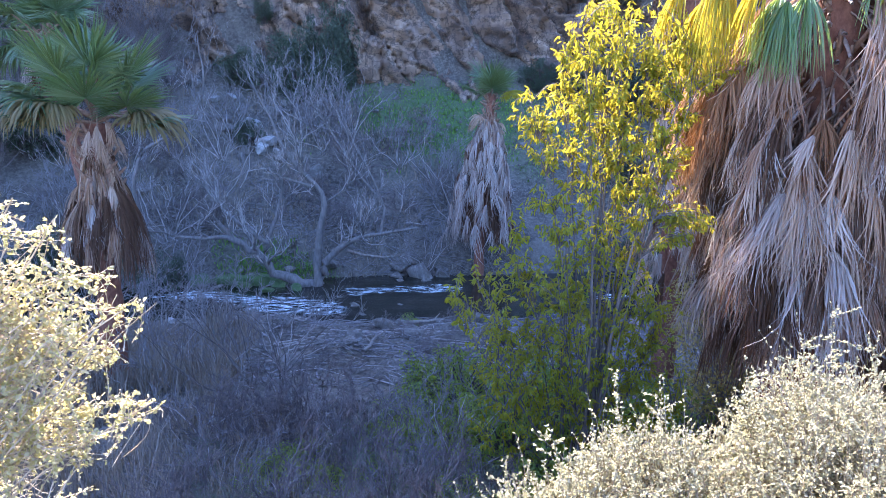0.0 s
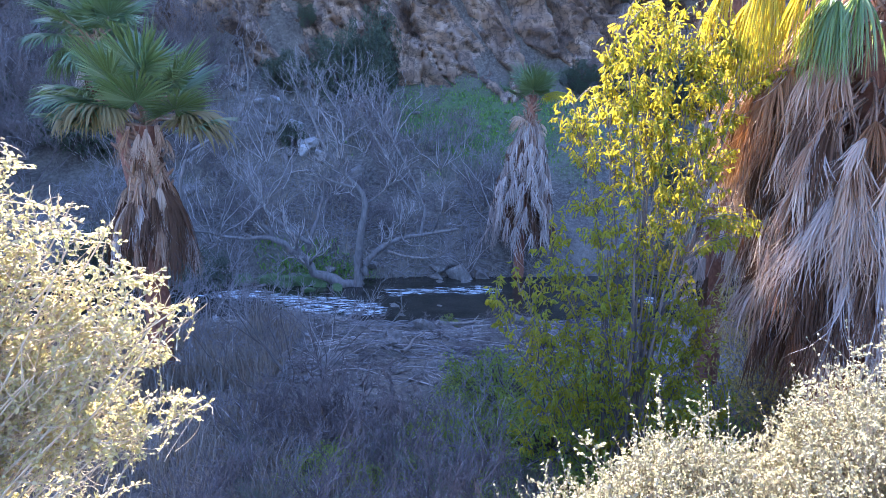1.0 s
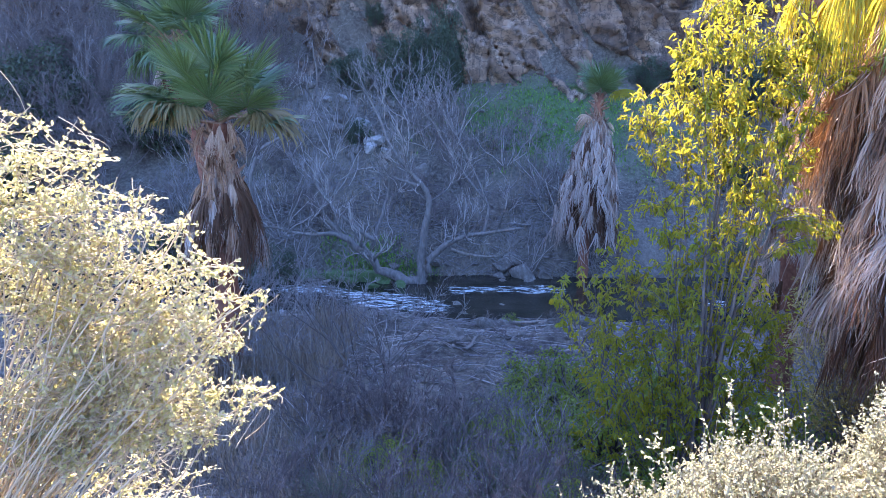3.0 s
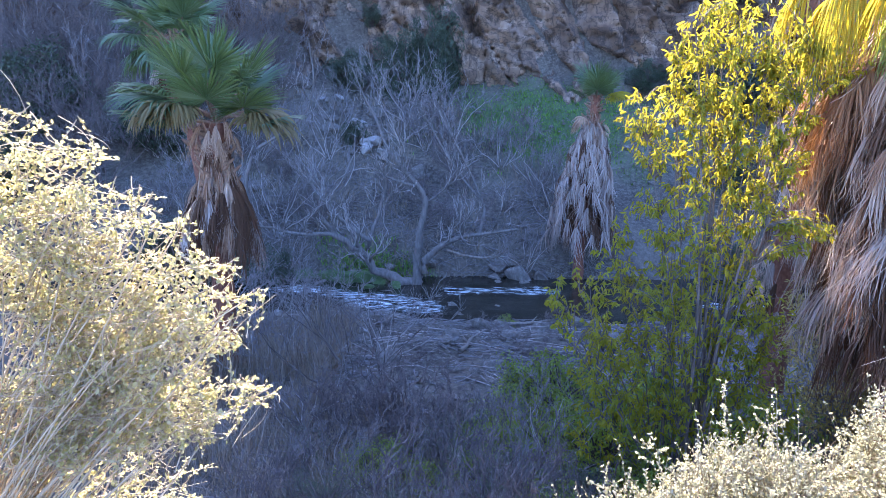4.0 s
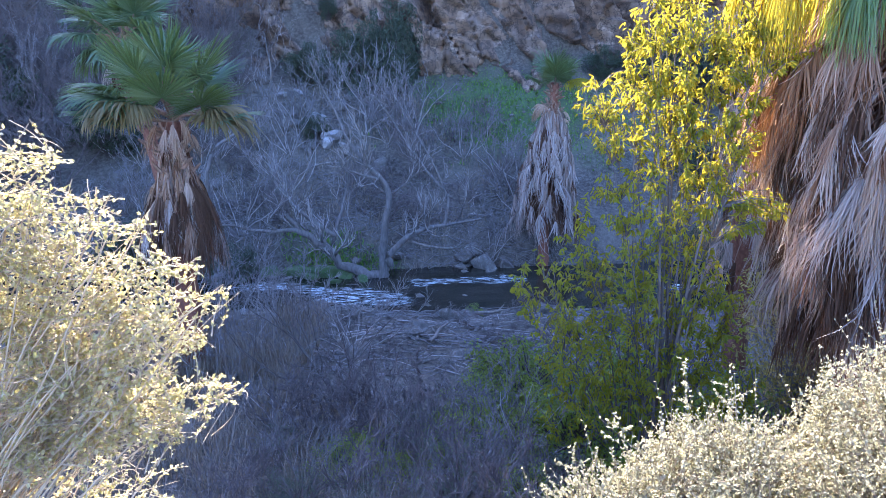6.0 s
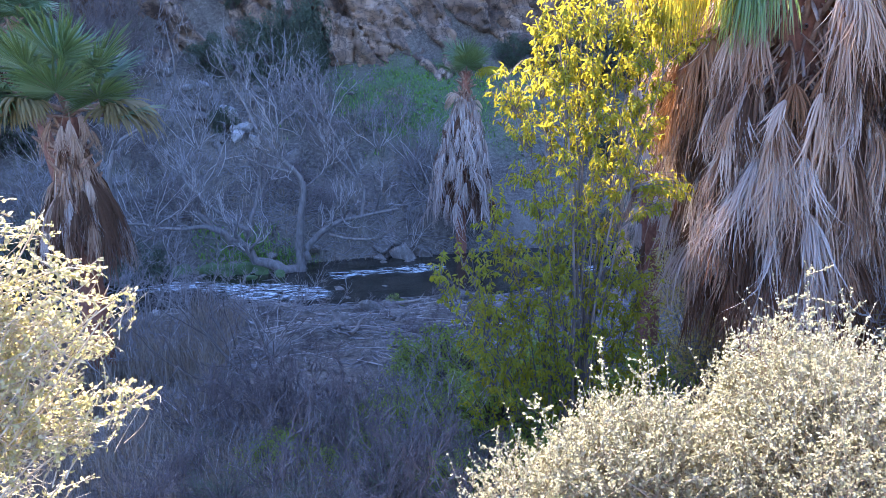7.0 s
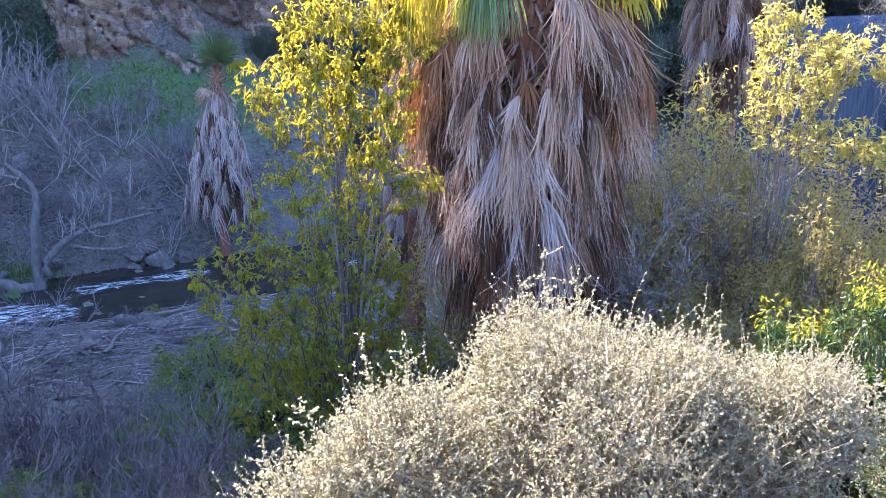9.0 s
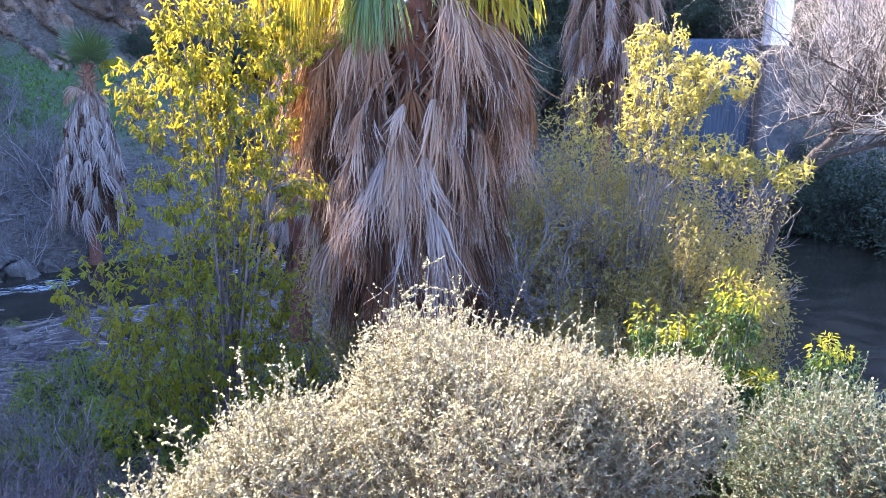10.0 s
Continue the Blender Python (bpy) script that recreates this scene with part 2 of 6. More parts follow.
# grey-green leaf darkened to imitate half shade
M_SHADEDSAGE = leaf_mat("shaded_sage_leaf", [(0.0, (0.05, 0.07, 0.04)), (0.5, (0.095, 0.12, 0.075)), (1.0, (0.17, 0.20, 0.14))], (0.19, 0.24, 0.10), 0.3, 0.5, 0.5)
M_DRY = leaf_mat("dry_grass", [(0.0, (0.12, 0.095, 0.075)), (0.5, (0.24, 0.195, 0.15)), (1.0, (0.40, 0.345, 0.28))], (0.36, 0.29, 0.16), 0.25, 0.7, 0.2)
M_GRASS = leaf_mat("green_grass", [(0.0, (0.06, 0.13, 0.02)), (0.5, (0.115, 0.23, 0.04)), (1.0, (0.20, 0.30, 0.06))], (0.34, 0.48, 0.05), 0.3, 0.6, 0.3)
M_CONCRETE = plain_mat("weir_concrete", (0.05, 0.05, 0.05), (0.13, 0.125, 0.12), 3, 0.85)
M_PIER = plain_mat("painted_pier", (0.68, 0.70, 0.72), (0.82, 0.83, 0.84), 2, 0.7, 0.1)
M_PIERGREY = plain_mat("grey_concrete", (0.26, 0.27, 0.27), (0.38, 0.38, 0.37), 2.5, 0.8, 0.2)
M_FALL = plain_mat("falling_water", (0.008, 0.014, 0.026), (0.06, 0.085, 0.125), 4.0, 0.45, 0.4, (3.5, 3.5, 0.12))


# ---- mesh helpers ----
def rng_of(seed):
    return np.random.default_rng(seed)


def vnoise(x, y, seed=0):
    """Smooth value noise on a unit lattice, 0..1."""
    xi, yi = np.floor(x).astype(np.int64), np.floor(y).astype(np.int64)
    fx, fy = x - xi, y - yi
    fx, fy = fx * fx * (3 - 2 * fx), fy * fy * (3 - 2 * fy)

    def h(a, b):
        k = (a * 374761393 + b * 668265263 + seed * 974711) & 0x7FFFFFFF
        k = ((k ^ (k >> 13)) * 1274126177) & 0x7FFFFFFF
        return ((k ^ (k >> 16)) & 0xFFFF) / 65535.0
    top = h(xi, yi) * (1 - fx) + h(xi + 1, yi) * fx
    low = h(xi, yi + 1) * (1 - fx) + h(xi + 1, yi + 1) * fx
    return top * (1 - fy) + low * fy


def fbm(x, y, scale, octaves=4, seed=0, gain=0.5):
    total, amp, norm = 0.0, 1.0, 0.0
    for o in range(octaves):
        total = total + amp * (vnoise(x * scale, y * scale, seed + o) - 0.5)
        norm += amp
        amp, scale = amp * gain, scale * 2.03
    return total / norm


def unit(v):
    return v / np.maximum(np.linalg.norm(v, axis=-1, keepdims=True), 1e-9)


def mesh_of(name, verts, faces, mats, smooth=False, slots=None):
    """A mesh from numpy arrays: verts (n,3), faces a list of equal-sided index arrays."""
    me = bpy.data.meshes.new(name)
    verts = np.asarray(verts, dtype=np.float32).reshape(-1, 3)
    faces = [np.asarray(f, dtype=np.int32) for f in (faces if isinstance(faces, list) else [faces]) if len(f)]
    loops = np.concatenate([f.ravel() for f in faces])
    sizes = np.concatenate([np.full(len(f), f.shape[1], dtype=np.int32) for f in faces])
    starts = np.concatenate([[0], np.cumsum(sizes)[:-1]]).astype(np.int32)
    me.vertices.add(len(verts))
    me.vertices.foreach_set("co", verts.ravel())
    me.loops.add(len(loops))
    me.loops.foreach_set("vertex_index", loops)
    me.polygons.add(len(sizes))
    me.polygons.foreach_set("loop_start", starts)
    if smooth:
        me.polygons.foreach_set("use_smooth", np.ones(len(sizes), dtype=bool))
    for m in (mats if isinstance(mats, (list, tuple)) else [mats]):
        me.materials.append(m)
    if slots is not None:
        me.polygons.foreach_set("material_index", np.asarray(slots, dtype=np.int32))
    me.update(calc_edges=True)
    return me


def thing(name, place, label, category, group="", kind=""):
    ob = new(name)
    ob.empty_display_size = 0.2
    ob.location = place
    return tagged(ob, label, category, group, kind)


def part(name, me, parent, label="", place=None, turn=0.0, scale=None, tilt=None):
    ob = new(name, me)
    ob.parent = parent
    if place is not None:
        ob.location = place
    if tilt is not None:
        ob.rotation_euler = (*tilt, turn)
    elif turn:
        ob.rotation_euler = (0, 0, turn)
    if scale is not None:
        ob.scale = scale
    if label:
        tagged(ob, label)
    return ob


def tubes(curves, r0, r1, sides=4, power=1.0):
    """Tapered tubes along curves (n, k, 3); r0 and r1 are radii at start and end, numbers or (n,)."""
    c = np.asarray(curves, dtype=float)
    n, k, _ = c.shape
    tan = unit(np.gradient(c, axis=1))
    ref = np.where(np.abs(tan[..., 2:3]) > 0.9, np.array([1.0, 0, 0]), np.array([0, 0, 1.0]))
    u = unit(np.cross(tan, ref))
    w = np.cross(tan, u)
    s = np.linspace(0, 1, k)[None, :] ** power
    r = np.broadcast_to(np.asarray(r0, float).reshape(-1, 1), (n, 1)) * (1 - s) + np.broadcast_to(np.asarray(r1, float).reshape(-1, 1), (n, 1)) * s
    a = np.arange(sides) * 2 * np.pi / sides
    ring = u[:, :, None] * np.cos(a)[None, None, :, None] + w[:, :, None] * np.sin(a)[None, None, :, None]
    v = c[:, :, None] + ring * r[:, :, None, None]
    i = (np.arange(n)[:, None, None] * k + np.arange(k - 1)[None, :, None]) * sides
    j = np.arange(sides)[None, None, :]
    j2 = (j + 1) % sides
    f = np.stack([i + j, i + j2, i + sides + j2, i + sides + j], -1).reshape(-1, 4)
    return v.reshape(-1, 3), f


def bezier(a, b, c, k):
    """Curves from a over b to c, each (n, 3), in k stations."""
    s = np.linspace(0, 1, k)[None, :, None]
    return (1 - s) ** 2 * a[:, None] + 2 * s * (1 - s) * b[:, None] + s * s * c[:, None]


LEAF_V = np.array([(0, 0, 0), (0.28, 0.42, 0.10), (0.70, 0.34, 0.04), (1, 0, -0.12), (0.70, -0.34, 0.04), (0.28, -0.42, 0.10)])
LEAF_F = np.array([(0, 1, 2, 3), (3, 4, 5, 0)])


def leaves(pos, along, normal, length, width):
    """Folded leaves at pos, pointing along, with their faces turned to normal."""
    x = unit(along)
    y = unit(np.cross(normal, x))
    z = np.cross(x, y)
    length = np.broadcast_to(np.asarray(length, float).reshape(-1, 1, 1), (len(pos), 1, 1))
    width = np.broadcast_to(np.asarray(width, float).reshape(-1, 1, 1), (len(pos), 1, 1))
    t = LEAF_V[None]
    v = pos[:, None] + x[:, None] * t[..., 0:1] * length + y[:, None] * t[..., 1:2] * width + z[:, None] * t[..., 2:3] * length
    f = (np.arange(len(pos)) * 6)[:, None, None] + LEAF_F[None]
    return v.reshape(-1, 3), f.reshape(-1, 4)


def merge(pieces):
    """Several (verts, faces) as one."""
    vs, fs, o = [], [], 0
    for v, f in pieces:
        vs.append(v)
        fs.append(f + o)
        o += len(v)
    return np.concatenate(vs), np.concatenate(fs)


def ball_points(rng, n, hollow=0.0):
    d = unit(rng.normal(size=(n, 3)))
    return d * ((hollow ** 3 + (1 - hollow ** 3) * rng.random((n, 1))) ** (1 / 3))


# ---- the lie of the land ----
def river_y(x):
    return 22.6 - 0.9 * np.maximum(0, x - 12) * np.clip((40 - x) / 28, 0.55, 1)


def river_half(x):
    return 2.1 + 0.25 * np.sin(x * 0.7) + np.clip((x - 12) * 0.2, 0, 1.5)


NEAR_D = (-60, -6, 1.4, 3.0, 5.0, 7.0, 9.0, 12.0, 15.0, 18.0, 60)
NEAR_Z = (6.5, 5.2, 4.85, 3.7, 2.45, 1.9, 1.5, 1.1, 0.8, 0.55, 0.5)
# the high crest is out of view, added to block the sun
FAR_D = (-200, 0, 12.8, 15.8, 22.0, 30.0, 45.0, 400)
FAR_Z = (0.1, 0.25, 7.5, 15.0, 44.3, 47.0, 48.0, 49.0)


def ground_z(x, y):
    x, y = np.asarray(x, float), np.asarray(y, float)
    near = np.interp(y * 0.9 + np.maximum(x, 0) * 0.35, NEAR_D, NEAR_Z)
    far = np.interp(y - 24.8, FAR_D, FAR_Z)
    foot = np.clip(0.6 * (y - 24.8 + np.clip((x - 11) * 0.45, 0, 6)), 0, 8.0) * np.clip((x - 11) / 4, 0, 1)
    far = np.maximum(far, foot)
    side = np.interp(x, (26, 34, 60, 500), (0, 7.5, 11, 20)) * np.clip((y - 2) / 8, 0, 1)
    # unseen crest raised and dipped along x to set where its shade falls
    far = far + np.interp(x, (-15, -11.7, -10.9, -10.2, -7.4, 0), (0.9, 0.8, -0.3, 0.1, 1.5, 5)) * np.clip((y - 39) / 5, 0, 1)
    far = far + np.clip((-x - 3) * 0.10, 0, 3.0) * np.clip((y - 26) / 9, 0, 1)
    base = np.where(y < river_y(x), near, np.maximum(far, 0.35)) + side
    gap = y - river_y(x)
    pool = np.where(gap < 0, np.clip((x - 12) * 1.1, 0, 8.0), 0)
    above = np.clip((0.79 * (x - 27) + 0.61 * (y - 20.7) - 0.9) / 1.5, 0, 1) * np.clip((x - 20) / 3, 0, 1) * np.clip((y - 15) / 2, 0, 1)
    base = np.maximum(base, above * 7.6)
    off = np.abs(gap) / np.sqrt(1 + 0.5 * np.clip((x - 12) / 4, 0, 1)) - river_half(x) - pool
    t = np.clip(off / 2.4, 0, 1)
    t = np.minimum(t, np.clip((np.hypot((x - 20.0) / 8.4, (y - 7.5) / 5.5) - 1) * 3, 0, 1))
    t = t * t * (3 - 2 * t)
    rough = fbm(x, y, 0.35, 5, 3) * 0.9 + fbm(x, y, 1.7, 3, 9) * 0.28
    keep = np.clip((np.hypot(x, y) - 1.0) / 4, 0.05, 1)
    hill = np.clip((y - 42) / 4, 0, 1) * fbm(x, y, 0.45, 3, 21) * 2.2
    return -0.4 * (1 - t) + base * t + rough * keep * (0.35 + 0.65 * t) + hill


def ground_at(x, y):
    return float(ground_z(np.array([x]), np.array([y]))[0])


def spread(lo, hi, step, reach):
    mid = np.arange(lo, hi + step / 2, step)
    out = np.geomspace(step * 2, reach, 22)
    return np.concatenate([lo - out[::-1], mid, hi + out])


gx, gy = spread(-36, 44, 0.38, 700), spread(-8, 56, 0.4, 700)
XX, YY = np.meshgrid(gx, gy, indexing="ij")
ZZ = ground_z(XX, YY)
nx, ny = len(gx), len(gy)
ii = (np.arange(nx - 1)[:, None] * ny + np.arange(ny - 1)[None, :]).ravel()
ground = new("ground", mesh_of("ground", np.stack([XX, YY, ZZ], -1), np.stack([ii, ii + ny, ii + ny + 1, ii + 1], -1), M_GROUND, True))
tagged(ground, "brown soil and leaf litter with a green grassy patch across the stream", "ground", kind="structure")


def green_mask(x, y):
    blob = np.exp(-(((x - 4.0) / 3.8) ** 2 + ((y - 34.0) / 2.9) ** 2) * 1.2) + 0.9 * np.exp(-(((x + 3.0) / 2.0) ** 2 + ((y - 25.6) / 0.7) ** 2))
    blob = blob + 0.35 * np.exp(-(((x - 8) / 6) ** 2 + ((y - 33.0) / 4) ** 2))
    return np.clip(blob * 1.5 + fbm(x, y, 0.9, 4, 5) * 1.3 - 0.25, 0, 0.95)


attr = ground.data.attributes.new("green", "FLOAT", "POINT")
attr.data.foreach_set("value", green_mask(XX, YY).ravel().astype(np.float32))

# water of the stream and the pool below the weir
wx, wy = np.arange(-46, 60, 0.2), np.arange(-4, 30, 0.2)
WX, WY = np.meshgrid(wx, wy, indexing="ij")


def near_line(x, y, ax, ay, bx, by, w):
    t = np.clip(((x - ax) * (bx - ax) + (y - ay) * (by - ay)) / ((bx - ax) ** 2 + (by - ay) ** 2), 0, 1)
    return np.exp(-((x - ax - t * (bx - ax)) ** 2 + (y - ay - t * (by - ay)) ** 2) / w ** 2)


FOAM = near_line(WX, WY, -4.8, 23.6, -1.0, 22.3, 0.75) + near_line(WX, WY, -2.6, 21.9, -0.5, 21.6, 0.7) + 1.8 * near_line(WX, WY, 0.4, 23.7, 3.4, 23.9, 0.5)
FOAM = FOAM + near_line(WX, WY, 8.5, 22.3, 10.6, 22.0, 0.6) + 0.6 * near_line(WX, WY, -12, 23.2, -5, 23.6, 0.7) + 0.5 * near_line(WX, WY, 17.0, 15.5, 18.0, 15.2, 0.4)
WZ = 0.02 + fbm(WX, WY * 1.8, 1.4, 3, 31) * (0.05 + 0.16 * np.clip(FOAM, 0, 1))
wi = (np.arange(len(wx) - 1)[:, None] * len(wy) + np.arange(len(wy) - 1)[None, :]).ravel()
water = new("water", mesh_of("water", np.stack([WX, WY, WZ], -1), np.stack([wi, wi + len(wy), wi + len(wy) + 1, wi + 1], -1), M_WATER, True))
tagged(water, "dark shallow stream with white riffles of foam between stony banks", "stream", kind="structure")
attr = water.data.attributes.new("foam", "FLOAT", "POINT")
attr.data.foreach_set("value", np.clip(FOAM * 1.3, 0, 1).ravel().astype(np.float32))

# rock face above the far slope: broken ledges and upright cracks
cx, cz = np.arange(-30, 36, 0.11), np.arange(5.0, 15.5, 0.11)
CX, CZ = np.meshgrid(cx, cz, indexing="ij")


def blocks(a, b, size, seed):
    """Distance field of broken blocks: per cell depth and the crack between cells."""
    best, second, depth = np.full(a.shape, 9.0), np.full(a.shape, 9.0), np.zeros(a.shape)
    slope = np.zeros(a.shape)
    ai, bi = np.floor(a / size), np.floor(b / size)
    for di in (-1, 0, 1):
        for dj in (-1, 0, 1):
            p, q = ai + di, bi + dj
            ox, oy = vnoise(p + 0.0, q + 0.0, seed), vnoise(p, q, seed + 7)
            d = np.maximum(np.abs(a / size - p - ox), np.abs(b / size - q - oy)) + 0.25 * np.hypot(a / size - p - ox, b / size - q - oy)
            closer = d < best
            second = np.where(closer, best, np.minimum(second, d))
            depth = np.where(closer, vnoise(p, q, seed + 13), depth)
            lean = (vnoise(p, q, seed + 17) - 0.5) * (a / size - p - ox) + (vnoise(p, q, seed + 19) - 0.35) * (b / size - q - oy)
            slope = np.where(closer, lean * size * 1.5, slope)
            best = np.where(closer, d, best)
    return depth + slope, np.clip((second - best) * 22, 0, 1)


tilt_x = CX + (CZ - 8) * 0.35
d1, e1 = blocks(tilt_x + fbm(CX, CZ, 0.35, 2, 41) * 1.2, CZ * 0.6 + CX * 0.15 + fbm(CX, CZ, 0.35, 2, 42) * 0.6, 1.7, 51)
d2, e2 = blocks(tilt_x + fbm(CX, CZ, 0.7, 2, 43) * 0.6, CZ * 1.3 + CX * 0.3 + fbm(CX, CZ, 0.7, 2, 44) * 0.4, 0.7, 61)
jit = rng_of(48)
CX, CZ = CX + jit.uniform(-0.02, 0.02, CX.shape), CZ + jit.uniform(-0.02, 0.02, CX.shape)
CY = 38.4 + (CZ - 7.5) * 0.22 - d1 * 1.7 - d2 * 0.55 + (1 - e1) * 0.9 + (1 - e2) * 0.35 + fbm(CX, CZ, 0.2, 3, 47) * 2.5 + fbm(CX, CZ, 0.8, 2, 49) * 0.12
ci = (np.arange(len(cx) - 1)[:, None] * len(cz) + np.arange(len(cz) - 1)[None, :]).ravel()
cliff = new("cliff", mesh_of("cliff", np.stack([CX, CY, CZ], -1), np.stack([ci, ci + len(cz), ci + len(cz) + 1, ci + 1], -1), M_CLIFF))
tagged(cliff, "tan and grey rock face broken into blocks and cracks", "cliff", kind="structure")


# ---- stones ----
def stone_mesh(name, seed, mat, sub=2, sharp=0.0):
    bm = bmesh.new()
    bmesh.ops.create_icosphere(bm, subdivisions=sub, radius=1.0)
    r = rng_of(seed)
    cuts = [(Vector(unit(r.normal(size=3))), 0.45 - 0.15 * sharp + 0.4 * r.random() * (1 - 0.5 * sharp)) for _ in range(16)]
    for v in bm.verts:
        for nrm, d in cuts:
            k = v.co.dot(nrm) - d
            if k > 0:
                v.co -= nrm * k * 0.9
        v.co *= 1 + 0.22 * noise.noise(v.co * 1.4 + Vector((seed, 0, 0))) + 0.08 * noise.noise(v.co * 3.7 + Vector((0, seed, 0)))
    me = bpy.data.meshes.new(name)
    bm.to_mesh(me)
    bm.free()
    me.materials.append(mat)
    return me


STONES = [stone_mesh("stone", 70 + i, M_ROCK) for i in range(6)]
PALES = [stone_mesh("pale_stone", 90 + i, M_PALE, 3, 1.0) for i in range(3)]


def stones(n, seed, x0, x1, y0, y1, s0, s1, meshes, name, label, group, flat=0.6):
    r = rng_of(seed)
    for k in range(n):
        x, y = r.uniform(x0, x1), r.uniform(y0, y1)
        s = s0 + (s1 - s0) * r.random() ** 2.5
        z = max(ground_at(x, y), -0.15)
        ob = new(name, meshes[int(r.integers(len(meshes)))])
        ob.location = (x, y, z + s * flat * 0.25)
        ob.rotation_euler = (r.normal() * 0.2, r.normal() * 0.2, r.random() * 6.3)
        ob.scale = (s, s * r.uniform(0.6, 1.0), s * flat * r.uniform(0.7, 1.1))
        tagged(ob, label, "stone", group)


stones(46, 1, -1.5, 4.2, 13.0, 20.6, 0.10, 0.42, STONES, "stone", "rounded grey stone on the gravel bank of the stream", "stones on the bank", 0.5)
stones(20, 2, -6.5, -0.8, 13.0, 20.3, 0.08, 0.32, STONES, "stone", "rounded grey stone on the gravel bank of the stream", "stones on the bank", 0.5)
stones(26, 3, -6, 6.5, 24.4, 26.4, 0.12, 0.55, STONES, "boulder", "grey boulder at the foot of the far bank", "boulders on the far bank", 0.7)
stones(16, 4, -1.6, 1.8, 20.6, 23.4, 0.10, 0.32, STONES, "stone", "wet stone breaking the water of the riffle", "stones in the stream", 0.6)
stones(14, 14, -0.6, 1.2, 20.9, 22.8, 0.14, 0.42, STONES, "stone", "wet stone breaking the water of the riffle", "stones in the stream", 0.6)
stones(34, 5, 0.5, 9.0, 29, 36.4, 0.06, 0.34, STONES, "stone", "small stone lying on the grassy slope", "stones on the slope", 0.6)
stones(22, 6, -8.5, -1.0, 28.5, 35.5, 0.15, 0.6, STONES, "boulder", "angular grey boulder on the brushy slope", "boulders on the slope", 0.8)
for x, y, s, m in ((-3.10, 31.3, 0.55, 0), (-3.85, 32.3, 0.75, 1), (-3.4, 30.7, 0.55, 2), (-5.0, 34.3, 0.45, 1), (-5.7, 34.2, 0.4, 0), (-2.8, 30.9, 0.3, 1), (-3.6, 31.4, 0.35, 2)):
    ob = new("pale_boulder", PALES[m])
    ob.location = (x, y, ground_at(x, y) + s * 0.6)
    ob.rotation_euler = (0.3 * m, 0.25, m * 1.3)
    ob.scale = (s * 1.15, s * 0.9, s * 0.9)
    tagged(ob, "pale whitish boulder standing out on the brushy slope", "boulder", "pale boulders")


stones(16, 7, -4.4, -2.5, 30.2, 32.6, 0.18, 0.5, [stone_mesh("grey_stone", 94 + i, M_ROCK, 2, 1.0) for i in range(3)], "boulder", "angular grey boulder among the pale ones on the slope", "boulders on the slope", 1.0)


ANGULAR = [stone_mesh("bank_boulder", 110 + i, M_ROCK, 2, 0.8) for i in range(4)]
stones(44, 8, 0.0, 5.8, 14.2, 20.6, 0.14, 0.60, ANGULAR, "boulder", "angular grey boulder half buried in the near bank", "boulders on the near bank", 0.55)
stones(14, 9, -4.6, -1.2, 14.5, 18.5, 0.12, 0.40, ANGULAR + PALES[:1], "boulder", "angular grey boulder half buried in the near bank", "boulders on the near bank", 0.55)
for x, y, s, m in ((2.6, 25.6, 0.75, 0), (3.4, 25.5, 0.5, 1), (1.9, 25.9, 0.5, 2), (-7.75, 35.7, 0.9, 1), (-7.1, 35.5, 0.7, 2), (-6.7, 35.2, 0.5, 0), (-5.5, 33.2, 0.5, 3), (-5.0, 33.0, 0.4, 1)):
    ob = new("boulder", ANGULAR[m])
    ob.location = (x, y, ground_at(x, y) + s * 0.4)
    ob.rotation_euler = (0.2 * m, 0.3, m * 1.7 + x)
    ob.scale = (s, s * 0.85, s * 0.85)
    tagged(ob, "large grey boulder on the far bank of the stream", "boulder", "large boulders on the far side")


MOSSY = [stone_mesh("mossy_stone", 120 + i, M_MOSS, 3) for i in range(2)]
for x, y, s, m in ((-3.0, 25.0, 0.9, 0), (-2.2, 24.9, 0.7, 1), (-4.0, 25.1, 0.8, 1), (-3.5, 24.6, 0.45, 0), (-1.7, 24.2, 0.4, 1), (-5.0, 25.2, 0.6, 0), (-2.6, 23.9, 0.3, 0)):
    ob = new("mossy_boulder", MOSSY[m])
    ob.location = (x, y, 0.05)
    ob.rotation_euler = (0.1, 0.1 * m, x)
    ob.scale = (s, s * 0.7, s * 0.5)
    tagged(ob, "low boulder covered with green moss at the water's edge", "boulder", "mossy boulders")


def gravel(n, seed, x0, x1, y0, y1, name, label):
    """Loose pebbles and litter, one mesh."""
    r = rng_of(seed)
    p = np.stack([r.uniform(x0, x1, n), r.uniform(y0, y1, n)], -1)
    z = ground_z(p[:, 0], p[:, 1])
    s = r.uniform(0.02, 0.085, n) * (0.5 + r.random(n))
    oct_v = np.array([(1, 0, 0), (-1, 0, 0), (0, 1, 0), (0, -1, 0), (0, 0, 0.6), (0, 0, -0.6)], float)
    oct_f = np.array([(0, 2, 4), (2, 1, 4), (1, 3, 4), (3, 0, 4)])
    a = r.random(n) * 6.3
    ca, sa = np.cos(a)[:, None], np.sin(a)[:, None]
    t = oct_v[None] * r.uniform(0.5, 1.2, (n, 6, 1))
    v = np.stack([t[..., 0] * ca - t[..., 1] * sa, t[..., 0] * sa + t[..., 1] * ca, t[..., 2]], -1) * s[:, None, None]
    v = v + np.stack([p[:, 0], p[:, 1], z + s * 0.2], -1)[:, None]
    f = ((np.arange(n) * 6)[:, None, None] + oct_f[None]).reshape(-1, 3)
    tagged(new(name, mesh_of(name, v.reshape(-1, 3), f, M_GRAVEL)), label, "gravel", kind="stuff")


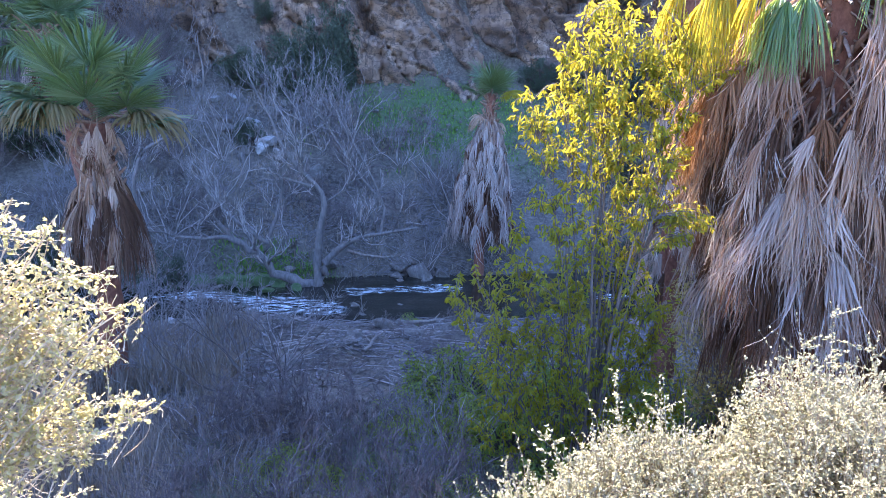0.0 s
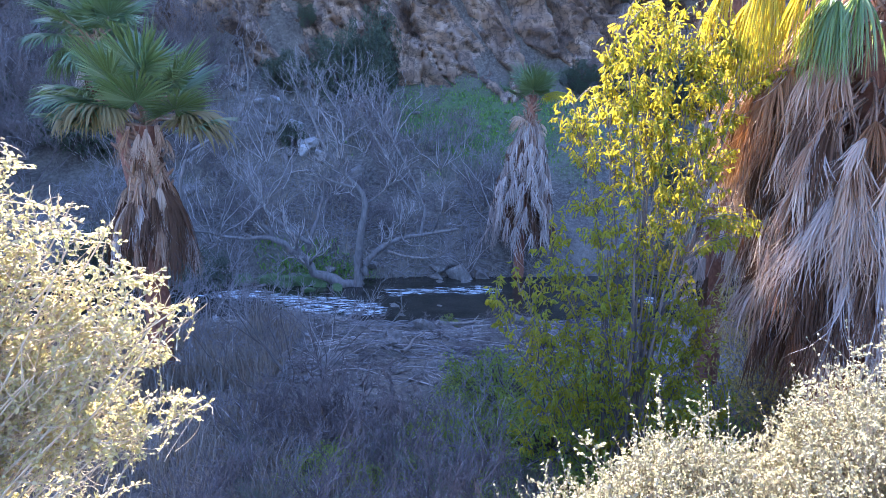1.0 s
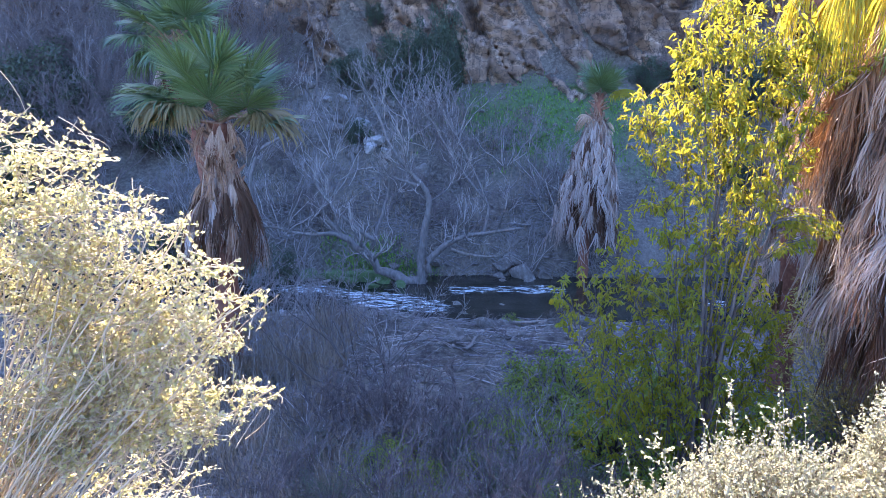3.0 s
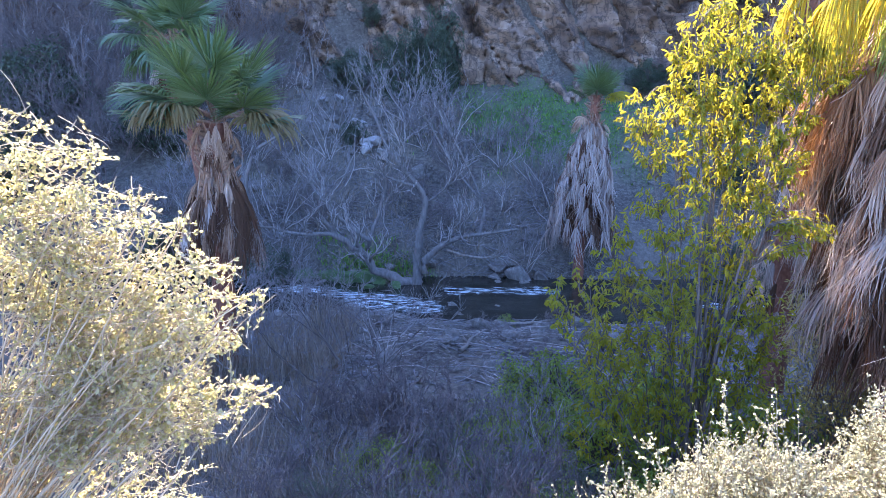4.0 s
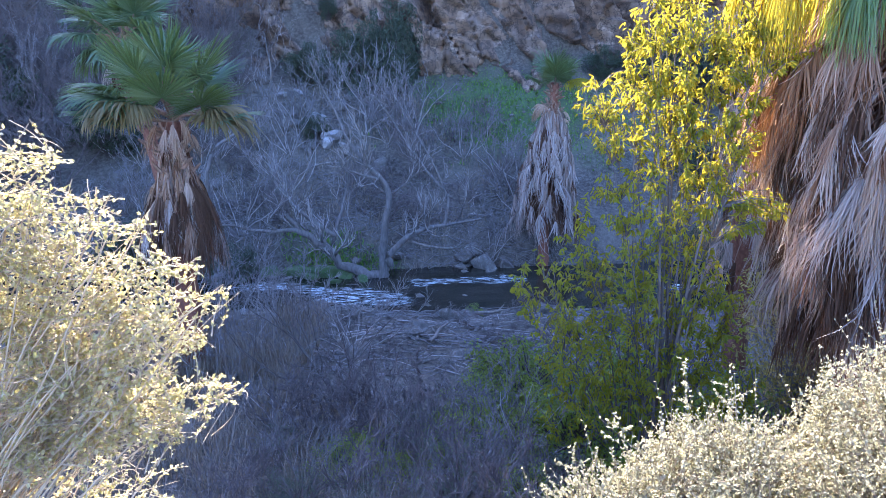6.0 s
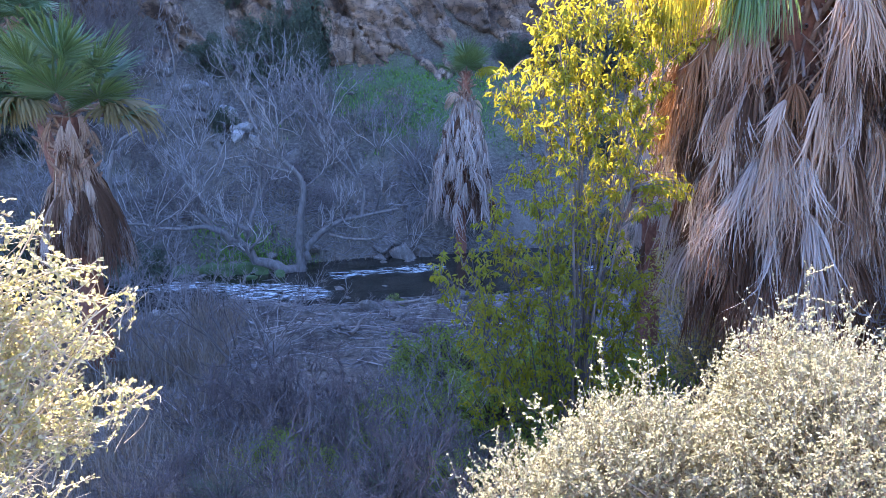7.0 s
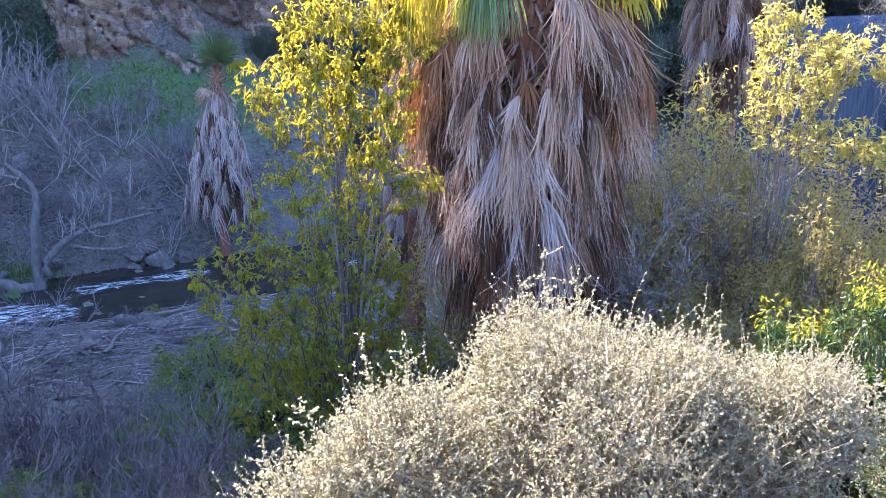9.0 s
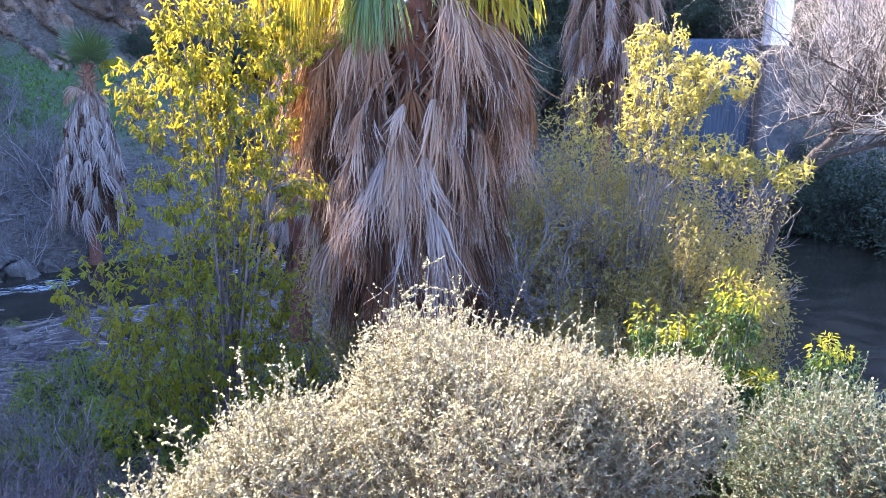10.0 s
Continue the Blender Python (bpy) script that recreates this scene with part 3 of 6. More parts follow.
gravel(9000, 11, -7, 5.5, 11.5, 20.8, "gravel", "grey pebbles scattered over the near bank")
gravel(3500, 12, -7, 7, 24.2, 28, "gravel", "grey pebbles and litter along the far bank")
gravel(3000, 13, -3, 10, 28, 37, "scree", "small broken rock on the grassy slope")


# ---- grasses ----
def blades(n, seed, cx0, cy0, rx, ry, h, mat, name, label, lean=0.35, width=0.008, mask=None):
    r = rng_of(seed)
    p = np.stack([cx0 + rx * (r.random(n) * 2 - 1), cy0 + ry * (r.random(n) * 2 - 1)], -1)
    keep = fbm(p[:, 0], p[:, 1], 1.1, 3, seed) + r.normal(size=n) * 0.08 > -0.06
    if mask is not None:
        keep = mask(p[:, 0], p[:, 1]) > r.random(n) * 0.8 + 0.05
    p = p[keep]
    n = len(p)
    root = np.stack([p[:, 0], p[:, 1], ground_z(p[:, 0], p[:, 1]) - 0.02], -1)
    a = r.random(n) * 6.3
    d = np.stack([np.cos(a), np.sin(a), np.zeros(n)], -1)
    hh = (h * r.uniform(0.5, 1.2, n))[:, None]
    up = np.array([0, 0, 1.0])
    mid = root + up * hh * 0.6 + d * hh * lean * 0.4
    tip = root + up * hh * (1 - lean * 0.3) + d * hh * lean * r.uniform(0.6, 1.6, (n, 1))
    w = np.stack([-d[:, 1], d[:, 0], d[:, 2]], -1) * width * r.uniform(0.6, 1.4, (n, 1))
    v = np.stack([root - w, root + w, mid + w * 0.7, mid - w * 0.7, tip], 1).reshape(-1, 3)
    i = (np.arange(n) * 5)[:, None]
    me = mesh_of(name, v, [i + np.array([[0, 1, 2, 3]]), i + np.array([[3, 2, 4]])], mat)
    tagged(new(name, me), label, "grass", kind="stuff")


blades(6000, 21, -2.6, 9.4, 2.6, 2.0, 0.5, M_DRY, "dry_grass", "dry straw-coloured grass on the shaded near bank", 0.5, 0.006)
blades(2200, 28, -1.4, 6.4, 2.6, 1.3, 0.32, M_DRY, "dry_grass", "short dry grass on the upper near bank", 0.6, 0.006)
blades(9000, 22, -4.6, 14.0, 2.6, 3.0, 0.8, M_DRY, "dry_grass", "tall dry grass beside the palm on the near bank", 0.4, 0.008)
blades(2500, 23, 0.8, 9.8, 3.4, 1.6, 0.35, M_DRY, "dry_grass", "sparse dry grass under the brush of the near bank", 0.5, 0.006)
blades(15000, 24, 4.5, 33.5, 7.0, 4.5, 0.16, M_GRASS, "green_grass", "short fresh green grass on the far slope", 0.6, 0.02, green_mask)
blades(8000, 25, -3.0, 25.6, 3.0, 1.1, 0.22, M_GRASS, "green_grass", "mossy green grass on the far stream bank", 0.6, 0.02, green_mask)
blades(7000, 26, -3.5, 30.0, 7.5, 5.0, 0.35, M_DRY, "dry_grass", "grey dry grass among the bare brush of the slope", 0.4, 0.014)


# ---- palms ----
def frond(name, seed, e, pet, length, n=40, spread_deg=120, g=0.5, pull=1.0, wild=0.12, gp=0.3, mats=None, seg_w=1.0, ragged=0.1, fall=0.0, join=0.5, hood=0.0):
    """A fan frond on its stalk, from the trunk's axis outwards along +X; g bends its strips to the ground."""
    r = rng_of(seed)
    down = np.array([0, 0, -1.0])
    d = np.array([math.cos(radians(e)), 0, math.sin(radians(e))])
    p = np.zeros(3)
    stalk = [p.copy()]
    for _ in range(6):
        p = p + d * pet / 6
        d = unit(d + down * gp / 6)
        stalk.append(p.copy())
    sv, sf = tubes(np.array([stalk]), 0.035, 0.016, 4)
    lat = np.array([0, 1.0, 0])
    d = unit(d * (1 - fall) + down * fall)
    a = np.linspace(-radians(spread_deg), radians(spread_deg), n)
    da = a[1] - a[0]
    ln = length * (0.62 + 0.38 * np.cos(a * 0.5) ** 2) * (1 + ragged * r.normal(size=n).clip(-2, 1))
    fx = np.cos(a)[:, None] * d + np.sin(a)[:, None] * lat * pull
    dirs = unit(fx + wild * r.normal(size=(n, 3)) * 0.5)
    side0 = unit(-np.sin(a)[:, None] * d + np.cos(a)[:, None] * lat)
    k = 7
    s = np.linspace(0, 1, k)
    pts = p[None] + (np.sin(a)[:, None] * lat + (np.cos(a)[:, None] - 1) * 0.7 * d) * hood * length * r.uniform(0.8, 1.2, (n, 1))
    out = [pts]
    gg = g * (1 + 0.35 * r.normal(size=(n, 1)))
    for q in range(1, k):
        pts = pts + dirs * (ln / (k - 1))[:, None]
        bend = 0.25 if s[q] < 0.5 else 1.0 + 1.6 * (s[q] - 0.5)
        dirs = unit(dirs + down * gg * bend / (k - 1) * 2 + wild * r.normal(size=(n, 3)) * s[q])
        out.append(pts)
    c = np.stack(out, 1)
    half = np.where(s < join, s * length * math.tan(da / 2) * 1.15, join * length * math.tan(da / 2) * 1.15 * (1 - (s - join) / (1 - join)).clip(0, 1) ** 0.8) * seg_w
    half = np.maximum(half, 0.0012)
    tan = unit(np.gradient(c, axis=1))
    side = unit(side0[:, None] - tan * (tan * side0[:, None]).sum(-1, keepdims=True))
    nrm = np.cross(tan, side)
    w = side * half[None, :, None]
    rise = nrm * (half * 0.85)[None, :, None]
    v = np.stack([c - w, c + rise, c + w], 2).reshape(-1, 3)
    b = (np.arange(n)[:, None, None] * k + np.arange(k - 1)[None, :, None]) * 3 + np.arange(2)[None, None, :]
    f = np.stack([b, b + 1, b + 4, b + 3], -1).reshape(-1, 4)
    return mesh_of(name, v, f, mats[1]), mesh_of("petiole", sv, sf, mats[0])


def tassel(name, seed, length, opening, out0, pet, mats, n=30, wild=0.10, ragged=0.3, wide=1.0, fold=0.35, steep=0.9):
    """A withered fan hanging folded: a pleated palm that splits into long threads; +X points away from the trunk, the stalk climbs back to it."""
    r = rng_of(seed)
    a = np.linspace(-1, 1, n)
    p = np.stack([-0.04 * a * a, 0.03 * a, 0.02 * (1 - a * a)], -1) * length
    d = unit(np.stack([out0 - fold * a * a, np.sin(a * radians(opening)) * (1 + 0.35 * r.normal(size=n)), -np.ones(n)], -1) + r.normal(size=(n, 3)) * 0.07)
    ln = length * (0.85 + 0.15 * np.cos(a * 1.3)) * (1 - ragged * r.random(n) ** 1.5)
    k = 8
    st = np.linspace(0, 1, k)
    out = [p]
    kink = r.normal(size=(n, 3)) * np.array([1.0, 1.0, 0.2])
    clump = np.repeat(r.normal(size=(n // 4 + 1, 3)), 4, 0)[:n]
    for q in range(1, k):
        p = p + d * (ln / (k - 1))[:, None]
        d = unit(d * np.array([0.80, 0.90, 1.0]) + np.array([0, 0, -0.16]) + wild * (0.6 * r.normal(size=(n, 3)) + 0.5 * kink + 0.6 * clump) * st[q] ** 1.2)
        out.append(p)
    c = np.stack(out, 1)
    w = 0.0085 * wide * r.uniform(0.6, 1.3, (n, 1))
    half = np.interp(st, [0, 0.15, 0.4, 0.65, 1.0], [0.35, 1.0, 1.0, 0.55, 0.18])[None] * w
    turn = r.normal(size=n) * 0.7
    side0 = np.stack([-0.6 * a + np.sin(turn), np.cos(turn), np.zeros(n)], -1)
    tan = unit(np.gradient(c, axis=1))
    side = unit(side0[:, None] - tan * (tan * side0[:, None]).sum(-1, keepdims=True))
    nrm = np.cross(side, tan)
    wv = side * half[..., None]
    rise = nrm * (half * 0.7)[..., None]
    v = np.stack([c - wv, c + rise, c + wv], 2).reshape(-1, 3)
    b = (np.arange(n)[:, None, None] * k + np.arange(k - 1)[None, :, None]) * 3 + np.arange(2)[None, None, :]
    f = np.stack([b, b + 1, b + 4, b + 3], -1).reshape(-1, 4)
    one = np.array([[-pet, 0, steep * pet]]), np.array([[-0.25 * pet, 0, 0.55 * steep * pet]]), np.array([[0.0, 0, 0.01]])
    sv, sf = tubes(bezier(*one, 6), 0.017, 0.010, 4)
    return mesh_of(name, v, f, mats[1]), mesh_of("petiole", sv, sf, mats[0]), pet


def tassels(seed, shapes, mat, pet, **more):
    return [tassel("dead_frond", seed + i, ln, op, out0, pet, [M_PETIOLE, mat], **more) for i, (ln, op, out0) in enumerate(shapes)]


FOLDED = [(1.15, 11, 0.75), (0.95, 14, 0.9), (1.35, 8, 0.6), (0.85, 18, 0.8), (1.2, 12, 1.0)]
T_BROWN = tassels(100, FOLDED, M_DEADF, 0.7, n=46, wild=0.24, ragged=0.7, wide=0.95)
T_GREY = tassels(110, FOLDED + [(0.8, 34, 0.15)], M_DEADF_GREY, 0.7, n=46, wild=0.22, ragged=0.7, wide=0.95)
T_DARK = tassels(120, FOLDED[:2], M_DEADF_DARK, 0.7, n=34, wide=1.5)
T_WARM = tassels(126, [(0.9, 30, 0.5), (0.8, 40, 0.45)], M_DEADF_WARM, 0.6, n=34, wide=1.3)
SHOULDER = tassels(130, [(1.05, 26, 1.0), (0.9, 22, 0.8), (1.15, 30, 1.2)], M_DEADF, 0.45, n=56, wild=0.2, ragged=0.65, wide=0.95, steep=1.3)
SHOULDER_WARM = tassels(136, [(1.0, 36, 1.2), (0.9, 44, 0.9)], M_DEADF_WARM, 0.45, n=40, wide=1.2, steep=1.3)
T_THIN = tassels(140, [(1.2, 16, 0.3), (1.0, 22, 0.5), (0.9, 12, 0.4)], M_DEADF_GREY, 0.5, n=14, wide=1.9, wild=0.22, ragged=0.6)
T_THIN_DARK = tassels(146, [(1.0, 16, 0.3), (0.9, 22, 0.4)], M_DEADF_DARK, 0.5, n=14, wide=2.0, wild=0.2)
T_STRAP = tassels(150, [(0.95, 7, 0.25), (0.85, 9, 0.2), (1.05, 6, 0.3)], M_DEADF, 0.4, n=10, wide=2.2, wild=0.06, steep=0.5)
T_STRAP += tassels(153, [(0.95, 8, 0.25), (0.85, 10, 0.2)], M_DEADF_DARK, 0.4, n=10, wide=2.2, wild=0.06, steep=0.5) + tassels(168, [(0.9, 7, 0.2)], M_DEADF_GREY, 0.4, n=10, wide=2.0, wild=0.08, steep=0.5)
OLDFAN = [frond("dead_frond", 176 + i, e, pet, 0.85, 40, 115, g, 1.0, 0.07, 0.5, [M_PETIOLE, M_OLDFROND], 0.95, 0.12, 0.0, 0.6) for i, (e, pet, g) in enumerate([(22, 0.7, 0.9), (10, 0.75, 1.2), (30, 0.65, 1.1)])]
FANS = [frond("dead_frond", 156 + i, e, pet, ln, 36, 95, g, 1.0, 0.10, 1.0, [M_PETIOLE, M_DEADF], 0.9, 0.15, fall, 0.55) for i, (e, pet, ln, g, fall) in enumerate([(12, 0.9, 0.75, 1.1, 0.25), (0, 0.85, 0.7, 1.3, 0.4), (20, 0.8, 0.7, 1.5, 0.1)])]
FACING = [frond("frond", 170 + i, e, pet, ln, 64, 140, g, 1.0, 0.05, 0.15, [M_PETIOLE, M_FROND], fall=fall, join=0.55) for i, (e, pet, ln, g, fall) in enumerate([(30, 0.75, 0.8, 0.10, -0.9), (20, 0.8, 0.75, 0.16, -0.6), (45, 0.7, 0.85, 0.08, -0.8), (8, 0.85, 0.75, 0.30, -0.35)])]
LIVE = [frond("frond", 160 + i, e, pet, ln, 60, 125, g, 1.0, 0.06, 0.25, [M_PETIOLE, M_FROND], join=0.55)
        for i, (e, pet, ln, g) in enumerate([(82, 0.7, 1.0, 0.10), (66, 0.8, 1.0, 0.16), (48, 0.85, 1.0, 0.28), (30, 0.85, 1.0, 0.5), (10, 0.8, 1.0, 0.9), (-8, 0.8, 0.95, 1.1)])]
# fronds in the sunlit colour
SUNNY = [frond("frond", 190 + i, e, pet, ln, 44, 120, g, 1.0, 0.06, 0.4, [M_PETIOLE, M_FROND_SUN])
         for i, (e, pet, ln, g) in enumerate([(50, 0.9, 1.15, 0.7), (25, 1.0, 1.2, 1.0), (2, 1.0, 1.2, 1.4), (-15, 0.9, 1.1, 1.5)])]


def palm(seed, x, y, top, r_trunk, lean, label, group=""):
    """The palm's root Empty with its trunk; top is the height of the crown's heart."""
    z = ground_at(x, y) - 0.05
    ob = thing("palm", (x, y, z), label, "palm", group)
    h = top - z
    k = 22
    s = np.linspace(0, 1, k)
    line = np.stack([lean[0] * s ** 1.5, lean[1] * s ** 1.5, h * s], -1)
    r = rng_of(seed)
    v, f = tubes(line[None], r_trunk * 1.15, r_trunk * 0.85, 14)
    v = v * 1.0
    v[:, :2] += r.normal(size=(len(v), 2)) * 0.012
    part("trunk", mesh_of("trunk", v, f, M_PALMBARK, True), ob)
    # cut stalk bases hugging the trunk under the crown
    n = 70
    hh = h - r.random(n) * min(h * 0.5, 2.4)
    ang = r.random(n) * 6.3
    d = np.stack([np.cos(ang), np.sin(ang), np.zeros(n)], -1)
    cen = np.stack([np.interp(hh / h, s, line[:, 0]), np.interp(hh / h, s, line[:, 1]), hh], -1)
    a = cen + d * r_trunk * 0.8
    c = a + d * r.uniform(0.12, 0.3, (n, 1)) + np.array([0, 0, 1.0]) * r.uniform(0.05, 0.35, (n, 1))
    v, f = tubes(bezier(a, (a + c) / 2 + d * 0.06, c, 4), 0.045, 0.02, 4)
    tagged(part("stalk_base_ring", mesh_of("stalk_base_ring", v, f, M_PETIOLE), ob, "broken stalk bases on the trunk"), kind="stuff")
    return ob, h, line


def hang(ob, line, h, name, meshes, n, z0, z1, seed, sc=(0.9, 1.1), turn=None, tilt=0.12, order=False):
    """n fronds round the trunk between heights z0 and z1 above the base."""
    r = rng_of(seed)
    for k in range(n):
        u = (k + 0.5) / n
        zz = z0 + (z1 - z0) * u if order else z0 + (z1 - z0) * r.random()
        t = (k * 2.39996 + r.normal() * 0.25) if turn is None else radians(r.uniform(*turn))
        q = (zz / h) ** 1.5
        me = meshes[int(u * len(meshes)) % len(meshes)] if order else meshes[int(r.integers(len(meshes)))]
        s = r.uniform(*sc)
        blade = part(name, me[0], ob, place=(line[-1, 0] * q, line[-1, 1] * q, zz), turn=t, scale=(s, s, s * r.uniform(0.9, 1.1)), tilt=(r.normal() * tilt, r.normal() * tilt))
        part("petiole", me[1], blade)


def skirt(ob, line, h, meshes, n, z0, z1, radius, seed, sc=(0.85, 1.15), gap=None, turn=None, rough=0.08, tilt=0.10):
    """n hanging tassels between heights z0 and z1 (world), at the distance from the trunk that radius gives by height."""
    r = rng_of(seed)
    zs, rs = zip(*radius)
    for k in range(n):
        z = z0 + (z1 - z0) * ((k + r.random()) / n)
        t = k * 2.39996 + r.normal() * 0.2 if turn is None else radians(r.uniform(*turn))
        if gap is not None and z > gap[2] and abs((math.degrees(t) - gap[0] + 180) % 360 - 180) < gap[1]:
            continue
        rad = float(np.interp(z, zs, rs)) * (1 + r.normal() * rough)
        zz = z - ob.location.z
        q = (zz / h) ** 1.5
        me = meshes[int(r.integers(len(meshes)))]
        m = r.uniform(*sc)
        blade = part("dead_frond", me[0], ob, place=(line[-1, 0] * q + rad * math.cos(t), line[-1, 1] * q + rad * math.sin(t), zz), turn=t + r.normal() * 0.15,
                     scale=(m, m * r.uniform(0.85, 1.2), m * r.uniform(0.9, 1.15)), tilt=(r.normal() * tilt, r.normal() * tilt))
        part("petiole", me[1], blade, scale=(min(1.0, (rad - 0.08) / (me[2] * m)), 1, 1))


# the great palm with its skirt of dead fronds
ob, h, line = palm(1, 5.30, 7.72, 8.7, 0.36, (0.05, -0.03), "tall fan palm with a thick skirt of dead brown fronds")
base_z = ob.location.z
ROUND = [(3.6, 0.95), (4.6, 1.06), (5.4, 1.16), (6.0, 1.28), (6.6, 1.36), (7.0, 1.25), (7.4, 0.95)]
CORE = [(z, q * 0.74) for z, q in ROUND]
INNER = [(z, q - 0.30) for z, q in ROUND]
OPEN = (236, 21, 6.3)
# inner core in darker colour, painting the deep shade between outer fronds
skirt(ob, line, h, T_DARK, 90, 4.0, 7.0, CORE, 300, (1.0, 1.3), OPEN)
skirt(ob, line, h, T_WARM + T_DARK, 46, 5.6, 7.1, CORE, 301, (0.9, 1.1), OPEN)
skirt(ob, line, h, T_GREY * 2 + T_BROWN[:4] + T_DARK, 240, 4.2, 5.9, INNER, 302, (0.7, 1.2), rough=0.17, tilt=0.15)
skirt(ob, line, h, T_BROWN * 3 + T_GREY[:3] + T_WARM[:1] + T_DARK, 260, 5.4, 7.1, INNER, 303, (0.7, 1.15), OPEN, rough=0.16, tilt=0.15)
skirt(ob, line, h, SHOULDER * 4 + SHOULDER_WARM[:1], 150, 6.75, 7.6, [(z, q - 0.30) for z, q in ROUND], 304, (0.85, 1.1), (236, 21, 6.4))
skirt(ob, line, h, T_WARM, 14, 6.1, 6.8, [(z, q * 1.0) for z, q in ROUND], 305, (0.8, 1.0), turn=(150, 190))
skirt(ob, line, h, T_WARM, 9, 6.0, 6.6, [(z, q * 0.97) for z, q in ROUND], 306, (0.7, 0.9), turn=(-74, -54))
# broken stalk stubs crossing over the bare front of the trunk
rs = rng_of(311)
for k in range(22):
    t = radians(236 + rs.normal() * 24)
    d = np.array([[math.cos(t), math.sin(t), 0.0]])
    z = np.array([[0, 0, rs.uniform(6.25, 7.7) - base_z]])
    p0 = d * 0.22 + z
    p2 = d * rs.uniform(0.42, 0.62) + z + np.array([[0, 0, rs.uniform(-0.38, 0.12)]]) + rs.normal(size=(1, 3)) * 0.07
    v, f = tubes(bezier(p0, (p0 + p2) / 2 + np.array([[0, 0, 0.08]]), p2, 5), 0.030, 0.017, 5)
    part("stalk_stub", mesh_of("stalk_stub", v, f, M_STUB, True), ob)
hang(ob, line, h, "dead_frond", FANS, 2, 7.3 - base_z, 7.45 - base_z, 312, (0.8, 0.95), (-48, -36))
hang(ob, line, h, "frond", LIVE[:3], 8, 8.3 - base_z, 8.8 - base_z, 305, (1.0, 1.2))
# limp fronds whose backlight is in their brighter green
GREEN_LIMP = [tassel("frond", 186 + i, 0.95, op, 0.9, 0.6, [M_PETIOLE, M_LIMPFROND_BACKLIT], n=44, wild=0.05, ragged=0.25, wide=1.5) for i, op in enumerate((42, 52))]
for t, z, q, m in ((-152, 7.42, 0.98, 0), (-142, 7.48, 0.9, 1), (-160, 7.5, 0.9, 1), (-86, 7.85, 0.6, 0), (-66, 7.9, 0.65, 1)):
    blade = part("frond", GREEN_LIMP[m][0], ob, place=(q * math.cos(radians(t)), q * math.sin(radians(t)), z - base_z), turn=radians(t))
    part("petiole", GREEN_LIMP[m][1], blade)
# hanging fronds on the sun side, their sunlight painted in as yellow
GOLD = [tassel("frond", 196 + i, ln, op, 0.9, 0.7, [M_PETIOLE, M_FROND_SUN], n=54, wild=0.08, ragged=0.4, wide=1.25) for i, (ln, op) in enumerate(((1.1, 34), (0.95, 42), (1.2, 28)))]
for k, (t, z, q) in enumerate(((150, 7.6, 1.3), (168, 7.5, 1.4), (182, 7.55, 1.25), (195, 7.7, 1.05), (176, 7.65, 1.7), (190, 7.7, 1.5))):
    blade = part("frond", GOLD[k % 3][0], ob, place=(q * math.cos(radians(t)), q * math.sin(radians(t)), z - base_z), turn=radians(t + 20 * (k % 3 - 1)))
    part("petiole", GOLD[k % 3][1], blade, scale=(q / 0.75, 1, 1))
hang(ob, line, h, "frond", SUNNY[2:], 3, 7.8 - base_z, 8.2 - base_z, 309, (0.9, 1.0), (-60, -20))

# palm with a full green crown on the near bank
ob, h, line = palm(2, -4.18, 13.33, 5.9, 0.20, (0.0, 0.0), "fan palm with a full green crown and brown hanging fronds")
base_z = ob.location.z
hang(ob, line, h, "frond", LIVE[:2], 3, 5.9 - base_z, 6.2 - base_z, 311, (0.95, 1.1), order=True)
for t, z, m, q in ((-82, 5.95, 0, 1.1), (-38, 5.95, 1, 1.1), (-128, 6.15, 2, 1.15), (-8, 6.15, 2, 1.1), (-165, 5.9, 3, 1.1), (5, 5.85, 3, 1.0), (100, 6.2, 2, 1.2), (50, 6.15, 0, 1.1), (150, 6.1, 2, 1.1)):
    blade = part("frond", FACING[m][0], ob, place=(0, 0, z - base_z), turn=radians(t), scale=(q, q, q))
    part("petiole", FACING[m][1], blade)
hang(ob, line, h, "dead_frond", OLDFAN, 3, 5.85 - base_z, 6.0 - base_z, 315, (0.95, 1.1), (-20, 10), tilt=0.08)
hang(ob, line, h, "frond", LIVE[3:5], 2, 5.95 - base_z, 6.05 - base_z, 319, (1.0, 1.1), (180, 205))
hang(ob, line, h, "dead_frond", OLDFAN, 5, 5.75 - base_z, 6.0 - base_z, 316, (0.95, 1.15), (170, 225), tilt=0.08)
NARROW = [(3.9, 0.62), (4.6, 0.46), (5.2, 0.24), (5.6, 0.20)]
skirt(ob, line, h, T_STRAP, 34, 5.0, 5.55, NARROW, 313, (0.85, 1.05), tilt=0.05)
# darker inner layer, gap shade by colour
skirt(ob, line, h, T_DARK, 20, 3.9, 5.0, [(z, q * 0.75) for z, q in NARROW], 314, (0.9, 1.1), tilt=0.05)
skirt(ob, line, h, T_BROWN[:3] + T_GREY[:2] + T_DARK + T_STRAP[3:], 60, 3.95, 4.95, NARROW, 317, (0.75, 0.95), tilt=0.06)
skirt(ob, line, h, T_DARK, 4, 4.6, 4.75, NARROW, 318, (1.0, 1.15), turn=(-35, 0), tilt=0.05)
skirt(ob, line, h, T_BROWN[1:2] + T_BROWN[3:], 9, 5.65, 5.95, [(5.0, 0.36), (6.0, 0.36)], 310, (0.5, 0.65), turn=(-120, -10))

# second palm behind it
ob, h, line = palm(3, -5.36, 17.2, 7.6, 0.14, (-0.97, 0.0), "smaller green fan palm behind the first one")
base_z = ob.location.z
